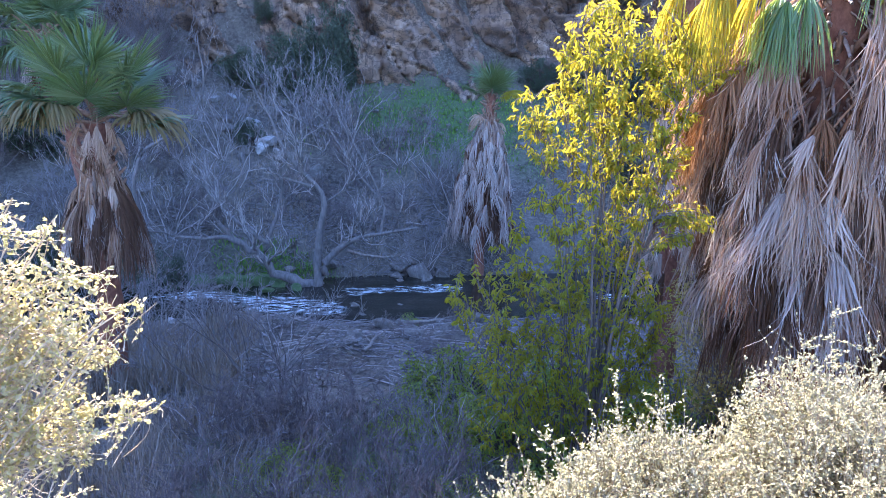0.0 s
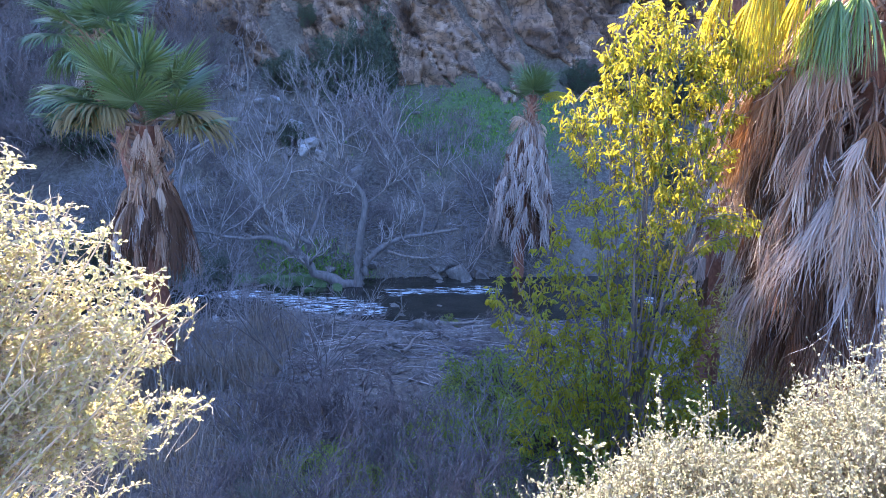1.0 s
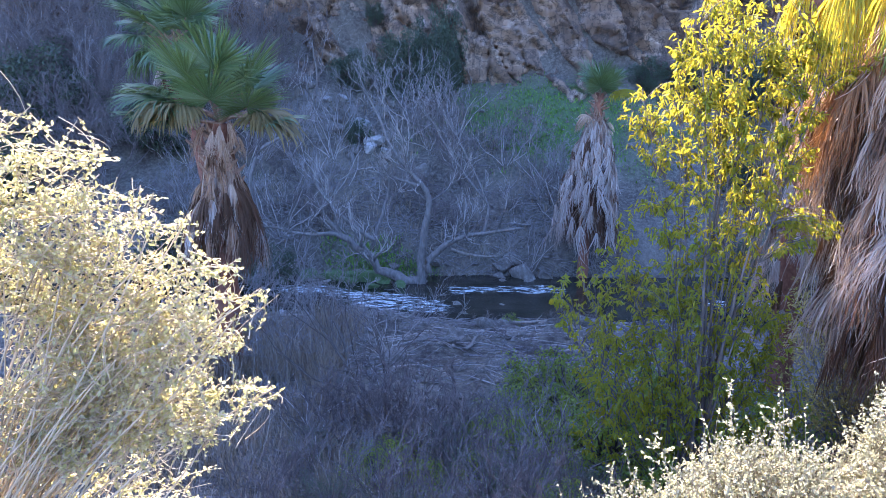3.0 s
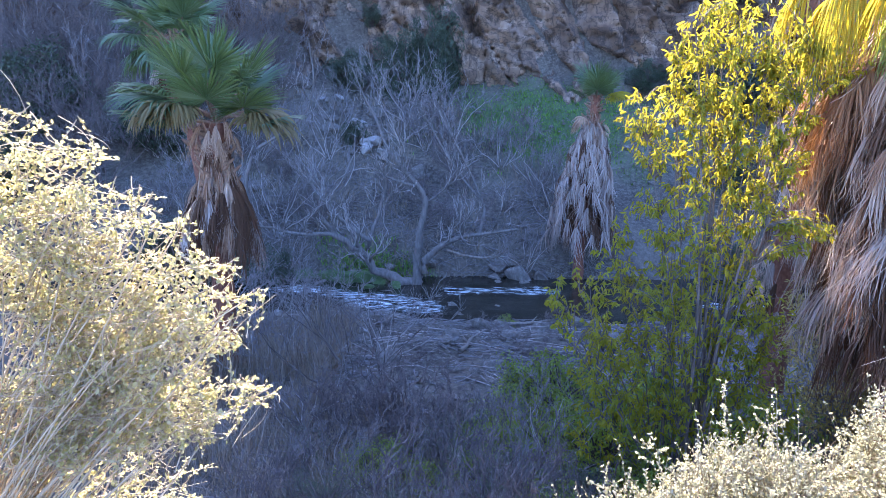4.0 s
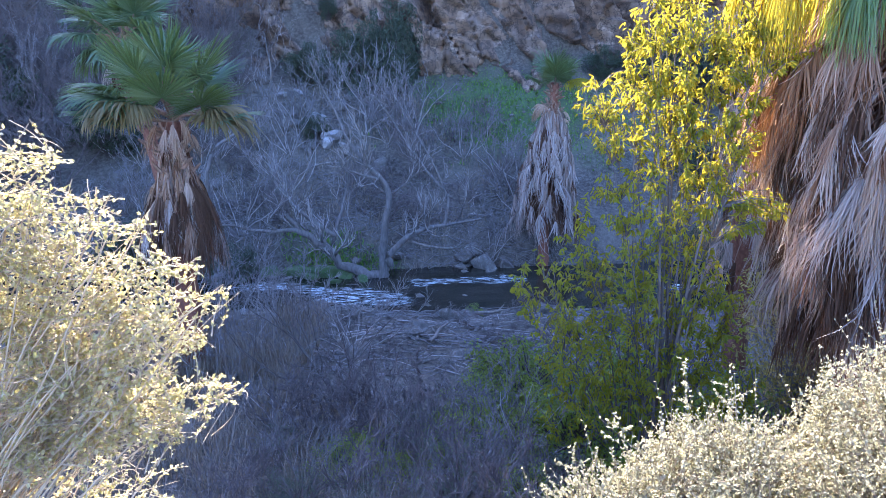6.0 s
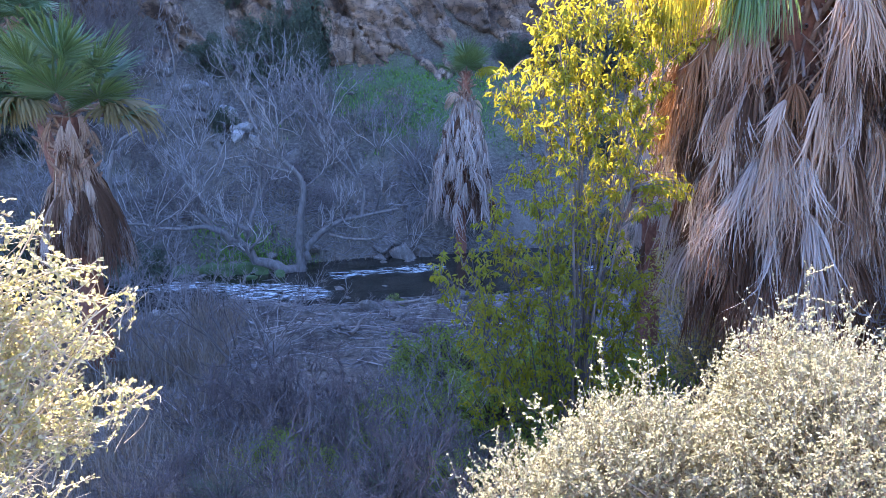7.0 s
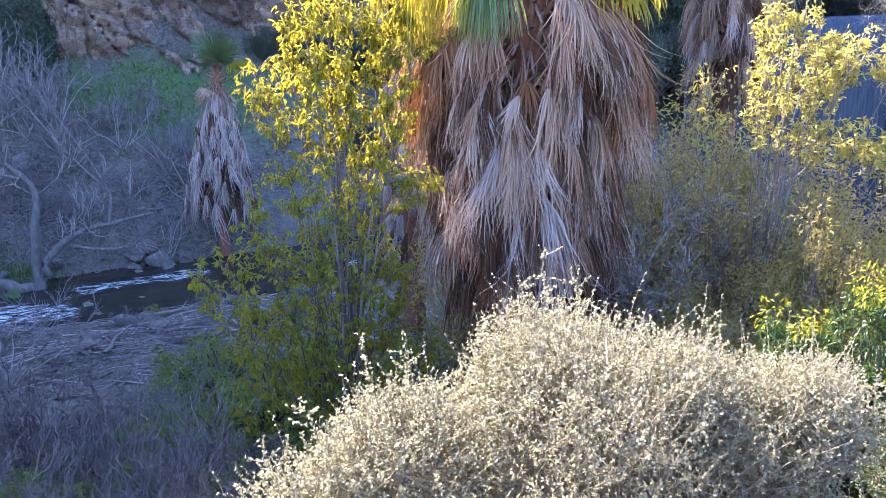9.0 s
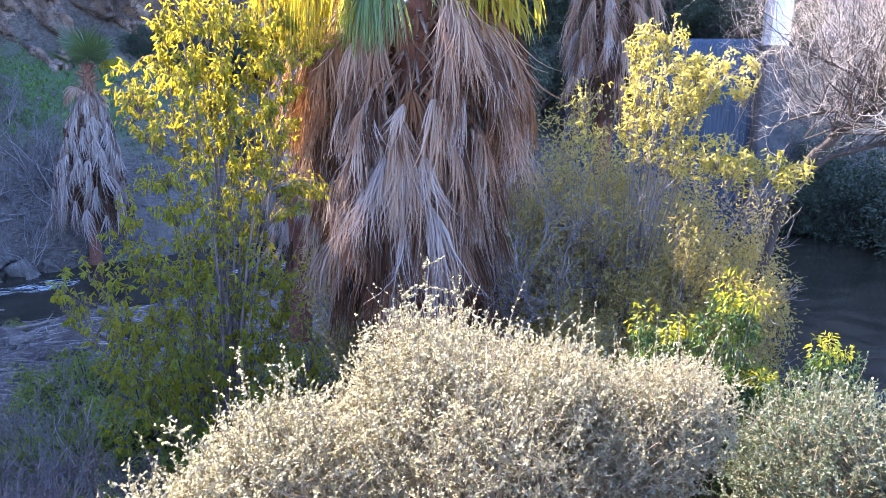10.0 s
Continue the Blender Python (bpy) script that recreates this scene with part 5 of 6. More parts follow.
for k in range(22):
    c = place_copy(BROWN[k % 2], rl.uniform(-3.5, 5.6), rl.uniform(13.2, 20.2), rl.uniform(0.3, 0.65), k * 2.3, rl.uniform(0.25, 0.5))
    tagged(c, "low leafless brush between the boulders of the near bank", group="low brush between the boulders")


def litter(n, seed, x0, x1, y0, y1, lo, hi, thick, mat, label):
    """Sticks lying flat on the ground, most along the stream; one mesh."""
    r = rng_of(seed)
    x, y = r.uniform(x0, x1, n), r.uniform(y0, y1, n)
    keep = fbm(x, y, 0.6, 3, seed) + r.normal(size=n) * 0.1 > -0.05
    x, y = x[keep], y[keep]
    a, half = r.normal(size=len(x)) * 0.6 - 0.15, r.uniform(lo, hi, len(x)) * 0.5
    ends = [np.stack([x + q * half * np.cos(a), y + q * half * np.sin(a), ground_z(x + q * half * np.cos(a), y + q * half * np.sin(a)) + r.uniform(0.0, 0.09, len(x))], -1) for q in (-1, 1)]
    bow = (ends[0] + ends[1]) / 2 + r.normal(size=(len(x), 3)) * np.array([0.06, 0.06, 0.02]) + np.array([0, 0, 0.03])
    v, f = tubes(bezier(ends[0], bow, ends[1], 5), thick * r.uniform(0.5, 1.4, len(x)), thick * 0.35, 4)
    tagged(new("stick_litter", mesh_of("stick_litter", v, f, mat, True)), label, "sticks", kind="stuff")


litter(2600, 473, -4.8, 6.2, 12.6, 20.4, 0.3, 1.0, 0.013, M_GREYTWIG, "grey flood-washed sticks lying among the boulders")
litter(500, 474, -4.8, 6.2, 12.6, 20.4, 0.4, 1.1, 0.014, M_TWIG, "pale flood-washed branches lying among the boulders")
litter(900, 475, -3.4, 2.6, 5.4, 11.6, 0.3, 1.0, 0.008, M_GREYTWIG, "grey fallen twigs under the brush of the near bank")
litter(1200, 476, -7.0, 6.0, 25.2, 29.5, 0.3, 1.2, 0.014, M_GREYTWIG, "grey fallen twigs along the far bank")
SAGE = leafy_shrub(480, "grey-green sage bush on the shaded near bank", "sage bushes", 0.6, 0.75, 70, 60, 0.035, 0.012, M_SAGE, M_BROWNTWIG, "sage_bush")
for k, (x, y, s) in enumerate([(0.4, 7.2, 0.9), (-0.3, 6.4, 0.8), (1.1, 6.2, 0.8), (1.6, 7.6, 0.8), (-1.2, 7.0, 0.7), (0.9, 10.6, 1.0), (1.3, 9.8, 0.9), (0.1, 8.9, 0.9), (0.8, 8.3, 0.8), (-0.9, 8.4, 0.7), (1.5, 11.8, 0.9), (-5.2, 22.0 - 2.3, 0.8), (-1.8, 8.9, 0.6)]):
    place(SAGE, x, y, s, k) if k == 0 else place_copy(SAGE, x, y, s, k)
GREEN = leafy_shrub(485, "low green leafy bush under the willow", "green bushes", 0.7, 0.9, 46, 46, 0.075, 0.03, M_GREENLEAF, M_DARKBARK, "green_bush", droop=0.1)
for k, (x, y, s) in enumerate([(-0.9, 8.2, 0.5), (-0.2, 8.0, 0.45), (0.9, 8.9, 0.6), (1.2, 7.0, 0.6), (1.5, 9.2, 0.9), (2.1, 8.9, 1.1), (1.9, 10.0, 0.9), (2.9, 9.3, 1.1), (3.4, 8.6, 1.0), (0.45, 9.2, 0.5), (-0.5, 9.0, 0.45), (2.3, 7.6, 0.8), (3.9, 9.6, 1.2), (4.5, 9.5, 1.1), (3.3, 10.6, 1.2), (1.6, 17.8, 0.35), (1.5, 12.0, 0.9), (0.8, 9.6, 0.7), (1.0, 10.6, 0.8), (1.9, 11.2, 1.0), (0.4, 8.4, 0.5), (-0.7, 8.5, 0.55)]):
    place(GREEN, x, y, s, k) if k == 0 else place_copy(GREEN, x, y, s, k)


# ---- the willow with its crown in the sun ----
def leafy_tree(name, seed, place_at, label, targets, stem_n, n_twig, per_twig, ln, wd, mat, bark, r_stem=0.035, droop=0.55, twig_len=0.55, category="tree"):
    """Several upright stems to targets inside ellipsoids (centre, radii, share), twigs with hanging leaves."""
    r = rng_of(seed)
    ob = thing(name, place_at, label, category)
    base = np.array(place_at)
    share = np.array([t[2] for t in targets], float)
    pick = r.choice(len(targets), stem_n, p=share / share.sum())
    cen, rad = np.array([t[0] for t in targets])[pick], np.array([t[1] for t in targets])[pick]
    goal = cen + ball_points(r, stem_n) * rad - base
    root = r.normal(size=(stem_n, 3)) * np.array([0.16, 0.16, 0.0])
    mid = np.stack([goal[:, 0] * 0.4, goal[:, 1] * 0.4, goal[:, 2] * 0.55], -1) + r.normal(size=(stem_n, 3)) * 0.12
    stems = bezier(root, mid, goal, 12)
    order = np.argsort(-goal[:, 2])
    for q in order[:6]:
        v, f = tubes(stems[q:q + 1], r_stem, r_stem * 0.25, 8)
        part("stem", mesh_of("stem", v, f, bark, True), ob)
    v, f = tubes(stems[order[6:]], r_stem * 0.45, 0.004, 5)
    tagged(part("branchwork", mesh_of("branchwork", v, f, bark, True), ob), kind="stuff")
    # twigs, thrown out inside the ellipsoids from the nearest stems
    pick = r.choice(len(targets), n_twig, p=share / share.sum())
    cen, rad = np.array([t[0] for t in targets])[pick], np.array([t[1] for t in targets])[pick]
    end = cen + ball_points(r, n_twig, 0.3) * rad - base
    pool = stems[:, 4:].reshape(-1, 3)
    pool = pool[r.permutation(len(pool))[:900]]
    want = end - np.array([0, 0, 0.25])
    near = pool[np.argmin(((want[:, None] - pool[None]) ** 2).sum(-1), 1)]
    gap = np.linalg.norm(end - near, axis=1, keepdims=True)
    near = np.where(gap > twig_len * 2.2, end - (end - near) / gap * twig_len * 2.2, near)
    bend = (near + end) / 2 + np.array([0, 0, 0.12])
    c = bezier(near, bend, end, 6)
    v, f = tubes(c, 0.006, 0.002, 3)
    tagged(part("twig_tangle", mesh_of("twig_tangle", v, f, bark, True), ob), kind="stuff")
    s = r.uniform(0.25, 1.0, (n_twig, per_twig))
    i = np.minimum((s * 5).astype(int), 4)
    fr = (s * 5 - i)[..., None]
    rows = np.arange(n_twig)[:, None]
    pos = (c[rows, i] * (1 - fr) + c[rows, i + 1] * fr).reshape(-1, 3)
    tang = unit(c[rows, i + 1] - c[rows, i]).reshape(-1, 3)
    along = tang * 0.4 + r.normal(size=pos.shape) * 0.55 + np.array([0, 0, -droop])
    v, f = leaves(pos, along, r.normal(size=pos.shape) + np.array([0, 0, 0.4]), ln * r.uniform(0.6, 1.15, len(pos)), wd * r.uniform(0.7, 1.2, len(pos)))
    tagged(part("foliage", mesh_of("foliage", v, f, mat), ob), kind="stuff")
    return ob


WX0, WY0 = 2.78, 7.88
leafy_tree("willow_tree", 501, (WX0, WY0, ground_at(WX0, WY0) - 0.05), "slender young tree with hanging yellow-green leaves, its top sunlit", [
    ((2.95, 7.85, 6.9), (0.75, 0.6, 0.75), 2.5), ((2.5, 7.95, 6.2), (0.75, 0.6, 0.5), 1.6), ((3.3, 7.7, 5.9), (0.5, 0.5, 0.6), 1.2), ((3.75, 7.5, 5.15), (0.3, 0.3, 0.22), 0.5),
    ((3.5, 7.9, 6.9), (0.55, 0.5, 0.45), 0.5), ((3.75, 7.6, 6.85), (0.5, 0.35, 0.6), 0.6), ((2.7, 7.9, 5.2), (0.9, 0.6, 0.6), 1.6), ((2.0, 8.1, 4.1), (0.95, 0.6, 0.75), 1.7), ((2.6, 8.0, 3.5), (1.3, 0.6, 0.6), 1.8), ((3.2, 7.8, 3.1), (0.9, 0.6, 0.7), 1.3), ((2.2, 8.0, 2.7), (0.9, 0.6, 0.5), 0.9), ((2.9, 7.9, 4.3), (0.8, 0.6, 0.6), 1.0), ((3.5, 8.0, 4.0), (0.5, 0.5, 0.6), 0.6),
], 56, 1900, 10, 0.088, 0.025, M_YELLOW, M_LIMB, 0.024, 1.0, 0.45)

# thicket and sunlit willow on the right, with a bare tree
leafy_tree("willow_tree", 502, (8.2, 6.6, ground_at(8.2, 6.6) - 0.05), "yellow-green willow with a sunlit top above a shaded thicket", [
    ((8.2, 6.05, 6.35), (0.55, 0.7, 0.5), 2.4), ((7.98, 6.37, 6.9), (0.22, 0.3, 0.3), 0.4), ((8.2, 6.1, 7.0), (0.2, 0.3, 0.28), 0.3), ((8.5, 5.55, 6.5), (0.35, 0.5, 0.35), 1.0),
    ((8.3, 5.5, 5.5), (0.45, 0.6, 0.28), 1.1), ((8.42, 4.95, 5.45), (0.4, 0.5, 0.25), 0.8), ((8.6, 4.55, 5.4), (0.3, 0.35, 0.22), 0.4), ((8.05, 6.2, 5.75), (0.5, 0.5, 0.4), 0.8), ((7.7, 6.9, 5.9), (0.4, 0.5, 0.6), 0.5)
], 44, 850, 8, 0.08, 0.025, M_PALEWILLOW, M_BARK, 0.024, 0.3, 0.4)
OLIVE = leafy_shrub(505, "olive-green thicket shrub in the shade", "thicket shrubs", 1.0, 3.6, 120, 60, 0.080, 0.030, M_OLIVE, M_GREYTWIG, "thicket_shrub", droop=0.04, loose=0.28, stout=0.006)
for k, (x, y, s, sz) in enumerate([(7.2, 7.7, 1.0, 1.5), (8.1, 7.1, 1.1, 1.6), (8.9, 6.2, 1.0, 1.5), (9.5, 5.6, 0.9, 1.3), (8.0, 8.6, 1.2, 1.8), (9.4, 7.6, 1.2, 1.7), (6.9, 6.5, 0.8, 0.9), (8.0, 5.8, 0.9, 1.0), (10.6, 9.0, 1.4, 1.9),
                                  (6.9, 9.8, 1.1, 1.6), (7.5, 10.8, 1.3, 1.7), (9.2, 10.4, 1.4, 1.8), (10.4, 7.0, 1.0, 1.3), (5.9, 10.2, 1.0, 1.4), (12.0, 10.6, 1.4, 1.8), (6.9, 5.6, 0.6, 0.8), (6.4, 5.9, 0.55, 0.85), (7.9, 5.5, 0.65, 1.25), (8.5, 4.9, 0.6, 1.25), (9.0, 8.4, 1.1, 2.0), (10.0, 8.2, 1.2, 2.1)]):
    place(OLIVE, x, y, s, k, sz * 0.64) if k == 0 else place_copy(OLIVE, x, y, s, k * 1.7, sz * 0.64)
TWIGGY = [bare_shrub(518 + i, "tall leafless grey shrub mixed into the thicket", "bare shrubs in the thicket", 6, 3.1, M_GREYTWIG, 0.36, "bare_shrub", 0.014, (4, 6), 0.006) for i in range(2)]
for k, (x, y, s) in enumerate([(8.55, 7.1, 0.95), (8.2, 7.9, 1.1), (7.4, 7.6, 0.9)]):
    place(TWIGGY[k], x, y, s, k) if k < 2 else place_copy(TWIGGY[k % 2], x, y, s, k * 2.4)
rb = rng_of(512)
crown_limbs = []
for k in range(58):
    a = np.array([9.2, 4.5, 5.75]) + np.array([0.12, -0.3, 0.35]) * rb.random() * 1.6
    b = np.array([8.75 + rb.random() * 1.3, 4.9 - rb.random() * 1.9, 5.75 + rb.random() * 1.9])
    crown_limbs.append(([a, (a + b) / 2 + rb.normal(size=3) * 0.22 + np.array([0, 0, 0.12]), b], 0.012, 0.004))
# backlit limbs and sunlit twigs are both done by bark colour
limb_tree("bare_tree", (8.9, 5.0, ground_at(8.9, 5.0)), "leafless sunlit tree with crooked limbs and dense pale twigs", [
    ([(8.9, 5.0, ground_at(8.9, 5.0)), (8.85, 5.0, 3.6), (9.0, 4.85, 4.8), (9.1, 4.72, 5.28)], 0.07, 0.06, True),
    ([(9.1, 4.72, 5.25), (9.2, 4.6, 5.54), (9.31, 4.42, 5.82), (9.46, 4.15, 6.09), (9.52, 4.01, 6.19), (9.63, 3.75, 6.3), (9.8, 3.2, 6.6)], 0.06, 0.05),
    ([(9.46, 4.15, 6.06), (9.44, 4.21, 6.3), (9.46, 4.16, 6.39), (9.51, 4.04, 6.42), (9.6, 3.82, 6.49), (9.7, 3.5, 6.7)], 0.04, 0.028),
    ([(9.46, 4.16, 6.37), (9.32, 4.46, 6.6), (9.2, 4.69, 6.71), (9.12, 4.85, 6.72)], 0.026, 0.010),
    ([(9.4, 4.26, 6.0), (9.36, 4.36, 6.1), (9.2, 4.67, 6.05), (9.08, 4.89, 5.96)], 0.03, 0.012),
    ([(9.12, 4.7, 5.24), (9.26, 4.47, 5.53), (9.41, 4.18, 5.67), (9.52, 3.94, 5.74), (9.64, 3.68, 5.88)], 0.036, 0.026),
] + crown_limbs, 510, M_BACKLITBARK, M_PALETWIG, 2, dense=8, wander=0.34, lowest=5.2)
for k, (x, y, s, sz) in enumerate([(31.0, 14.0, 1.6, 1.7), (30.5, 11.0, 1.7, 1.5), (33.0, 12.0, 1.8, 1.9), (30.2, 15.6, 1.3, 1.4), (33.0, 9.0, 1.8, 1.9), (32.5, 15.5, 1.6, 1.9), (29.6, 8.4, 1.6, 1.7), (30.4, 5.4, 1.7, 1.9), (32.5, 5.6, 1.9, 2.2), (29.4, 2.6, 1.6, 1.8), (31.8, 2.4, 1.9, 2.2), (34.5, 7.2, 2.0, 2.4), (34.8, 12.4, 2.0, 2.4)]):
    place_copy(EVER[k % 2], x, y, s, k * 1.3, sz, -0.1)


# ---- bushes before the camera ----
def silver_bush(seed, place_at, label, targets, n_stem, n_twig, per_twig, ln, shoots, mat=None, width=0.75, out_dir=(0, 0, 1), twig_len=0.22, category="bush", thick=0.011, spikes=(), bark=None, n_bare=0):
    """Dense bush of arching stems with small oval leaves set close along the twigs."""
    r = rng_of(seed)
    ob = thing("silver_bush", place_at, label, category)
    base = np.array(place_at)
    share = np.array([t[2] for t in targets], float)

    def goals(n, hollow):
        pick = r.choice(len(targets), n, p=share / share.sum())
        cen, rad = np.array([t[0] for t in targets])[pick], np.array([t[1] for t in targets])[pick]
        q = ball_points(r, n, hollow)
        return cen + q * rad - base, q
    goal, _ = goals(n_stem, 0.3)
    root = r.normal(size=(n_stem, 3)) * np.array([0.15, 0.15, 0.02])
    mid = goal * np.array([0.45, 0.45, 0.6]) + r.normal(size=(n_stem, 3)) * 0.11
    stems = bezier(root, mid, goal, 10)
    v, f = tubes(stems, thick, 0.0025, 5)
    tagged(part("stemwork", mesh_of("stemwork", v, f, bark or M_SPRIG, True), ob), kind="stuff")
    end, q = goals(n_twig, 0.35)
    d = unit(q + r.normal(size=q.shape) * 0.5 + np.array(out_dir) * 0.5)
    length = twig_len * r.uniform(0.5, 1.3, (n_twig, 1))
    start = end - d * length
    long = r.random(n_twig) < shoots
    end = np.where(long[:, None], end + (unit(q + np.array(out_dir) * 1.2)) * r.uniform(0.08, 0.3, (n_twig, 1)), end)
    c = bezier(start, (start + end) / 2 + r.normal(size=end.shape) * 0.02, end, 5)
    if len(spikes):
        tip = np.array(spikes, float) - base
        low = tip + np.array([0.05, 0.0, -0.45]) + r.normal(size=tip.shape) * 0.04
        main = bezier(low, (low + tip) / 2 + np.array([0.03, 0, 0]) + r.normal(size=tip.shape) * 0.02, tip, 5)
        at_s = r.uniform(0.0, 0.85, (len(tip), 9, 1))
        foot = (low[:, None] * (1 - at_s) + tip[:, None] * at_s).reshape(-1, 3)
        head = foot + unit(r.normal(size=foot.shape) * np.array([1, 1, 0.3]) + np.array([0, 0, 0.7])) * r.uniform(0.05, 0.14, (len(foot), 1))
        c = np.concatenate([c, main, main, bezier(foot, (foot + head) / 2, head, 5)])
        n_twig = len(c)
    v, f = tubes(c, 0.0024, 0.001, 3)
    tagged(part("twig_tangle", mesh_of("twig_tangle", v, f, bark or M_SPRIG, True), ob), kind="stuff")
    if n_bare:
        tip, q = goals(n_bare, 0.0)
        d = unit(q * 0.5 + r.normal(size=q.shape) * 0.55 + np.array(out_dir) * 0.9)
        foot = tip - d * r.uniform(0.1, 0.3, (n_bare, 1))
        v, f = tubes(bezier(foot, (foot + tip) / 2 + r.normal(size=tip.shape) * 0.05, tip, 6), 0.0017, 0.0008, 3)
        tagged(part("twigwork", mesh_of("twigwork", v, f, bark or M_SPRIG, True), ob, "pale straw-coloured leafless twigs"), kind="stuff")
    s = np.linspace(0.08, 1.0, per_twig)[None] + r.normal(size=(n_twig, per_twig)) * 0.04
    s = s.clip(0, 0.999)
    i = (s * 4).astype(int).clip(0, 3)
    fr = (s * 4 - i)[..., None]
    rows = np.arange(n_twig)[:, None]
    pos = (c[rows, i] * (1 - fr) + c[rows, i + 1] * fr).reshape(-1, 3)
    tang = unit(c[rows, i + 1] - c[rows, i]).reshape(-1, 3)
    along = tang * 0.7 + unit(r.normal(size=pos.shape)) * 0.8
    v, f = leaves(pos, along, r.normal(size=pos.shape) + np.array([0, 0, 0.5]), ln * r.uniform(0.55, 1.2, len(pos)), ln * width * r.uniform(0.7, 1.2, len(pos)))
    tagged(part("foliage", mesh_of("foliage", v, f, mat or M_SILVER), ob), kind="stuff")
    return ob


silver_bush(601, (2.6, 2.7, ground_at(2.6, 2.7)), "dense rounded bush with small pale silvery leaves in full sun", [
    ((2.55, 2.95, 4.35), (0.95, 0.85, 0.85), 4.0), ((1.65, 3.25, 4.35), (0.75, 0.5, 0.55), 2.0), ((3.42, 2.5, 4.42), (0.62, 0.5, 0.52), 1.9), ((1.05, 3.2, 4.35), (0.5, 0.4, 0.38), 0.8), ((3.65, 2.35, 4.6), (0.38, 0.32, 0.34), 0.7), ((3.05, 2.75, 4.72), (0.4, 0.35, 0.34), 0.6), ((2.5, 3.4, 4.7), (0.55, 0.4, 0.5), 1.2), ((1.55, 3.42, 4.55), (0.42, 0.35, 0.28), 0.5)
], 130, 10600, 14, 0.0200, 0.05, n_bare=1500, spikes=((2.52, 3.43, 5.45), (2.70, 3.3, 5.33), (2.35, 3.4, 5.3), (1.40, 3.55, 5.08), (1.0, 3.3, 4.9), (1.65, 3.5, 5.05), (3.2, 2.8, 5.12), (3.6, 2.45, 4.98), (3.9, 2.2, 4.85), (0.75, 3.2, 4.78), (2.05, 3.4, 5.18)))
spray_targets = [((-1.5, 2.5, 5.95), (0.35, 0.24, 0.5), 2.2), ((-1.6, 2.5, 5.25), (0.4, 0.24, 0.25), 1.2), ((-1.45, 2.5, 4.95), (0.5, 0.26, 0.22), 1.2), ((-1.15, 2.55, 5.05), (0.3, 0.24, 0.12), 0.6)]
for x, z in ((-1.40, 6.48), (-1.18, 6.36), (-1.02, 6.22), (-0.84, 6.12), (-0.74, 5.96), (-0.62, 5.84), (-0.72, 5.70), (-0.86, 5.58), (-0.60, 5.48), (-0.70, 5.36), (-0.98, 5.24)):
    d = Vector((-1.75 - x, 0, 5.35 - z)).normalized()
    for back, rx, rz, w in ((0.10, 0.24, 0.05, 0.7), (0.30, 0.20, 0.075, 1.0), (0.55, 0.22, 0.09, 0.9)):
        spray_targets.append(((x - 0.06 + d.x * back, 2.36 + back * 0.15, z + d.z * back), (rx, 0.17, rz), w))
silver_bush(602, (-1.95, 2.5, ground_at(-1.95, 2.5)), "sprawling bush with small pale silvery leaves in full sun", spray_targets, 130, 1650, 14, 0.0185, 0.0, M_SILVER_THIN, out_dir=(0.9, 0, 0.45), twig_len=0.16, thick=0.005, bark=M_STRAWTWIG, n_bare=700)
# nothing shades this bush; its shade is in the darker leaf colour
silver_bush(603, (4.9, 1.7, ground_at(4.9, 1.7)), "grey-green bush coloured as half in shade beside the silvery one", [
    ((4.75, 1.95, 3.95), (0.75, 0.7, 0.72), 2.0), ((5.3, 1.2, 4.0), (0.8, 0.7, 0.7), 1.2)
], 60, 3800, 15, 0.024, 0.03, M_SHADEDSAGE)
# deep green body with sunlight on the tips put in as yellow leaves
SUNB = leafy_shrub(610, "bright green broad-leaved bush with sunlit tips", "broad-leaved bushes", 0.55, 3.2, 90, 60, 0.085, 0.028, M_DEEPGREEN, M_DARKBARK, "broadleaf_bush", droop=0.06, loose=0.3, toplit=M_SUNLEAF, toplit_z=2.95)
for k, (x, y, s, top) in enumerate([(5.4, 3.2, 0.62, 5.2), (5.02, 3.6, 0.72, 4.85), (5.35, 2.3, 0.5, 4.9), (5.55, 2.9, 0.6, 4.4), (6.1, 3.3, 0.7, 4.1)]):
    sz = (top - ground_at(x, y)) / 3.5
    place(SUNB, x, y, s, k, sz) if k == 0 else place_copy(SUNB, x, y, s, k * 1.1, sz)


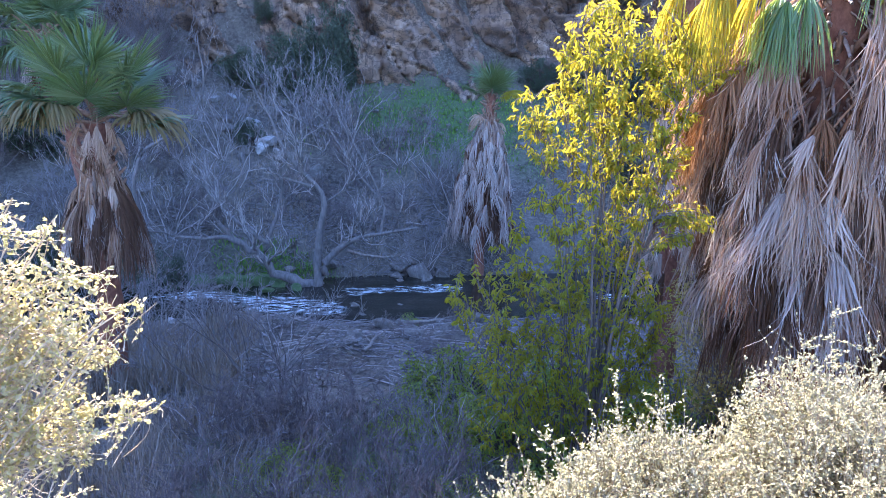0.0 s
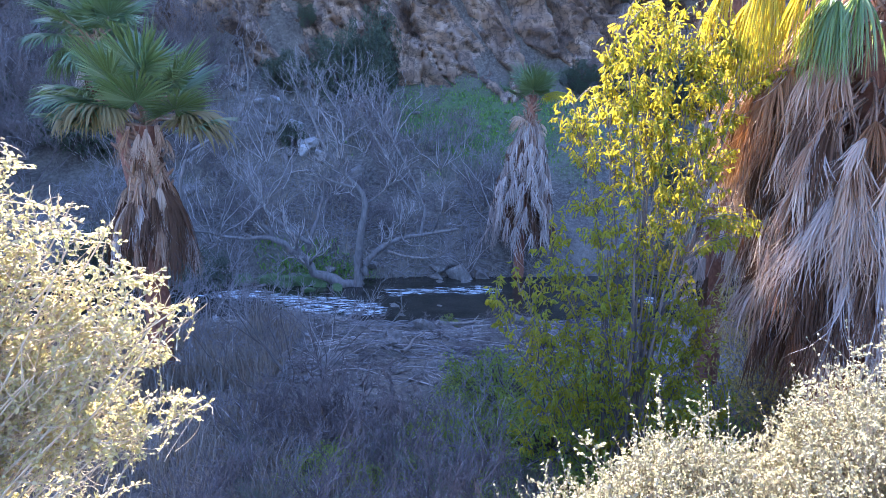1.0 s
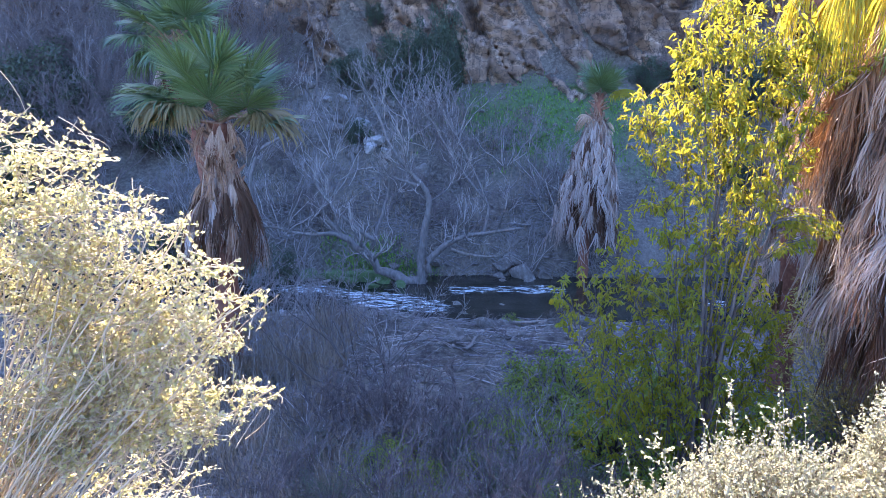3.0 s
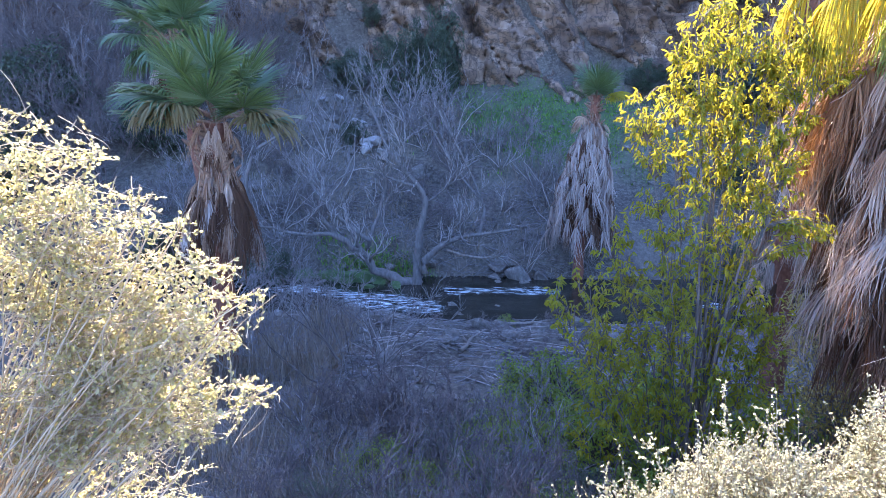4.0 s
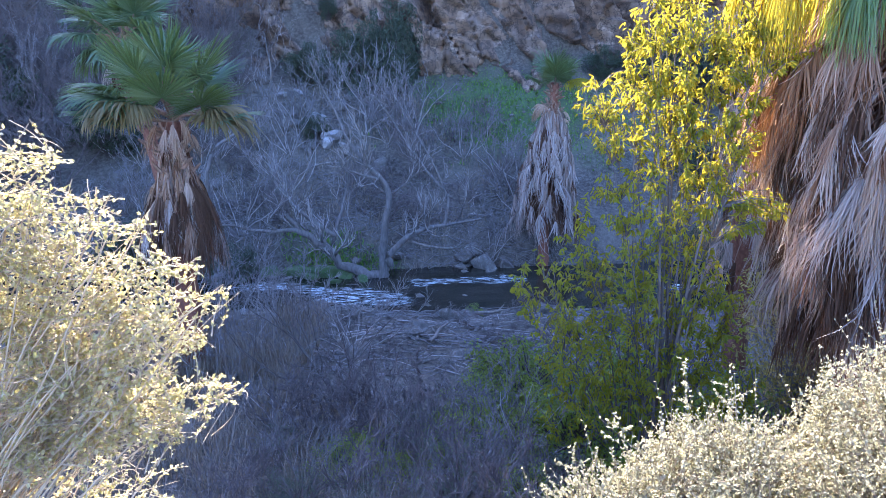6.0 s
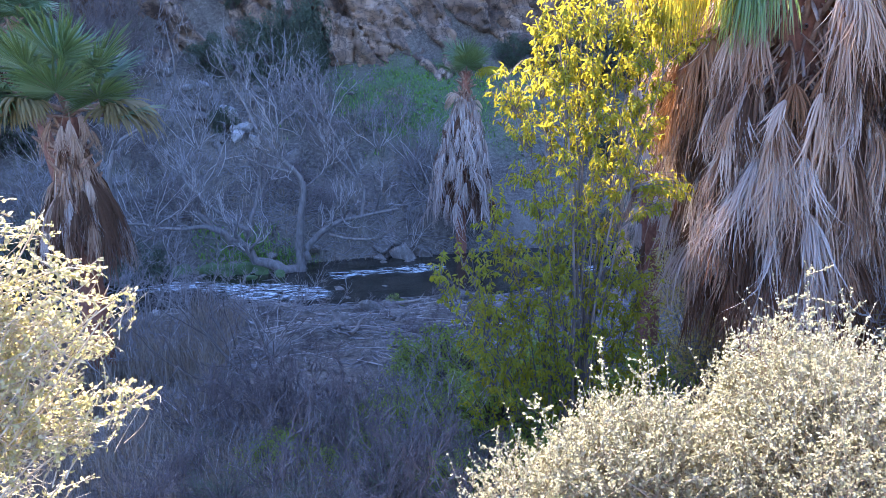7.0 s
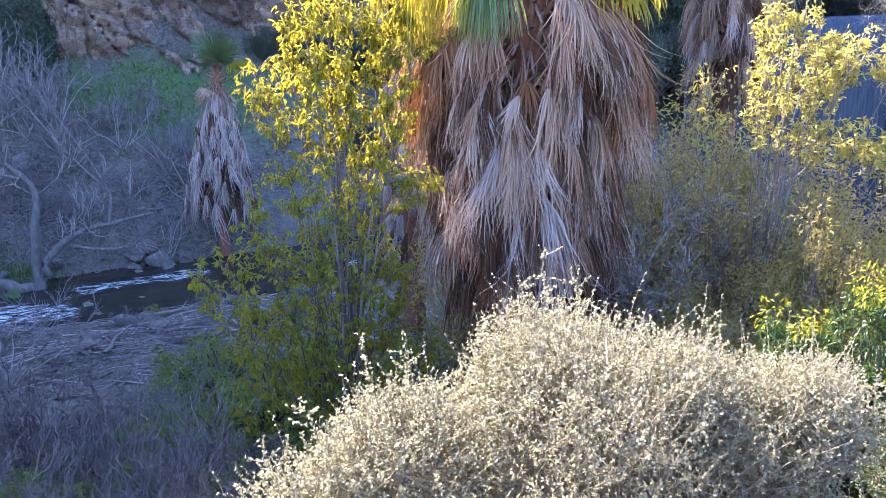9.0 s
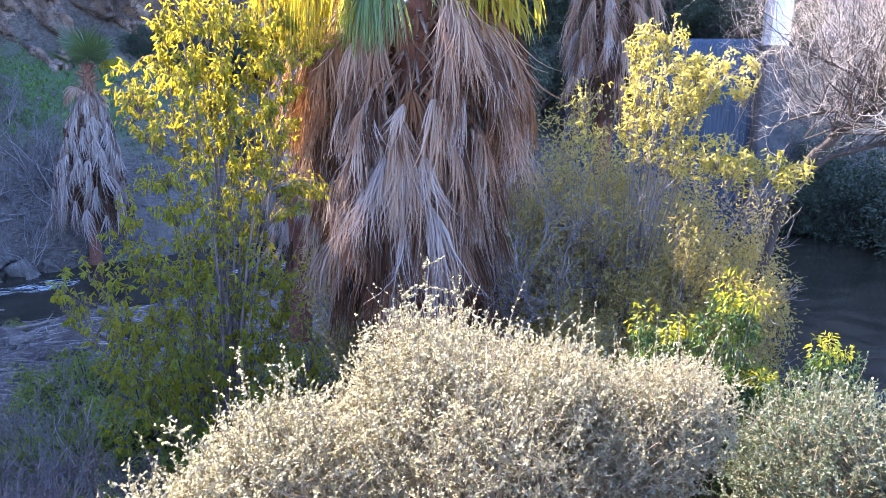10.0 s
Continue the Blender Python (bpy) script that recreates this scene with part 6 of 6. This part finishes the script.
# ---- the weir ----
def slab(name, a, b, thick, z0, z1, mat, parent, label=""):
    """An upright wall from a to b on plan."""
    a, b = Vector((*a, 0)), Vector((*b, 0))
    d = (b - a).normalized()
    nrm = Vector((-d.y, d.x, 0)) * thick
    bm = bmesh.new()
    low = [bm.verts.new(p + Vector((0, 0, z0))) for p in (a, b, b + nrm, a + nrm)]
    high = [bm.verts.new(p + Vector((0, 0, z1))) for p in (a, b, b + nrm, a + nrm)]
    bm.faces.new(low[::-1])
    bm.faces.new(high)
    for i in range(4):
        bm.faces.new((low[i], low[(i + 1) % 4], high[(i + 1) % 4], high[i]))
    bmesh.ops.bevel(bm, geom=bm.edges[:], offset=0.03, segments=2, affect="EDGES")
    me = bpy.data.meshes.new(name)
    bm.to_mesh(me)
    bm.free()
    me.materials.append(mat)
    return part(name, me, parent, label)


weir = thing("weir", (0, 0, 0), "concrete weir with a smooth sheet of falling water", "weir", kind="structure")
DL, DR = np.array([24.6, 23.9]), np.array([29.15, 17.6])
slab("weir_wall", DR, DL, -1.0, -0.5, 7.75, M_CONCRETE, weir)
du = unit(DR - DL)
front = np.array([du[1], -du[0]])
front = front if front @ np.array([-1.0, -1.0]) > 0 else -front
L = np.linalg.norm(DR - DL)
u = np.linspace(0, L - 0.05, 90)
prof = np.array([(-1.6, 7.9), (-0.7, 7.92), (0.0, 7.88), (0.18, 7.72), (0.28, 7.4), (0.36, 6.6), (0.42, 5.2), (0.48, 3.4), (0.52, 1.5), (0.6, -0.1)])
rr = rng_of(700)
sheet = DL[None, None] + du * u[:, None, None] + front * (prof[None, :, 0] + rr.normal(size=(90, 1)) * 0.03)[..., None]
sheet = np.concatenate([sheet, np.broadcast_to(prof[None, :, 1:2], (90, 10, 1))], -1)
si = (np.arange(89)[:, None] * 10 + np.arange(9)[None, :]).ravel()
part("falling_water", mesh_of("falling_water", sheet, np.stack([si, si + 10, si + 11, si + 1], -1), M_FALL, True), weir, "blue sheet of falling water")
pier = thing("pier", (29.5, 17.2, 0), "white painted concrete pier at the end of the weir", "pier")
pa, pb = DR - np.array([29.5, 17.2]), np.array([0.42, -0.42])
slab("pier_wall", pa + du * 0.02, pb, -1.4, -0.5, 7.6, M_CONCRETE, pier)
face_a, face_b = np.array([-0.11, 0.09]), np.array([0.23, -0.50])
slab("pier_post", face_a, face_b, -0.9, 7.6, 11.5, M_PIER, pier, "white painted post")
slab("pier_side", pa + du * 0.02, face_a - du * 0.01, -0.8, 7.6, 11.5, M_PIERGREY, pier, "bare grey concrete edge")
sign = face_a + (face_b - face_a) * 0.3 + front * 0.02
slab("sign_plate", sign, sign + (face_b - face_a) * 0.45, -0.015, 8.55, 8.68, M_PIERGREY, pier, "small grey plate")
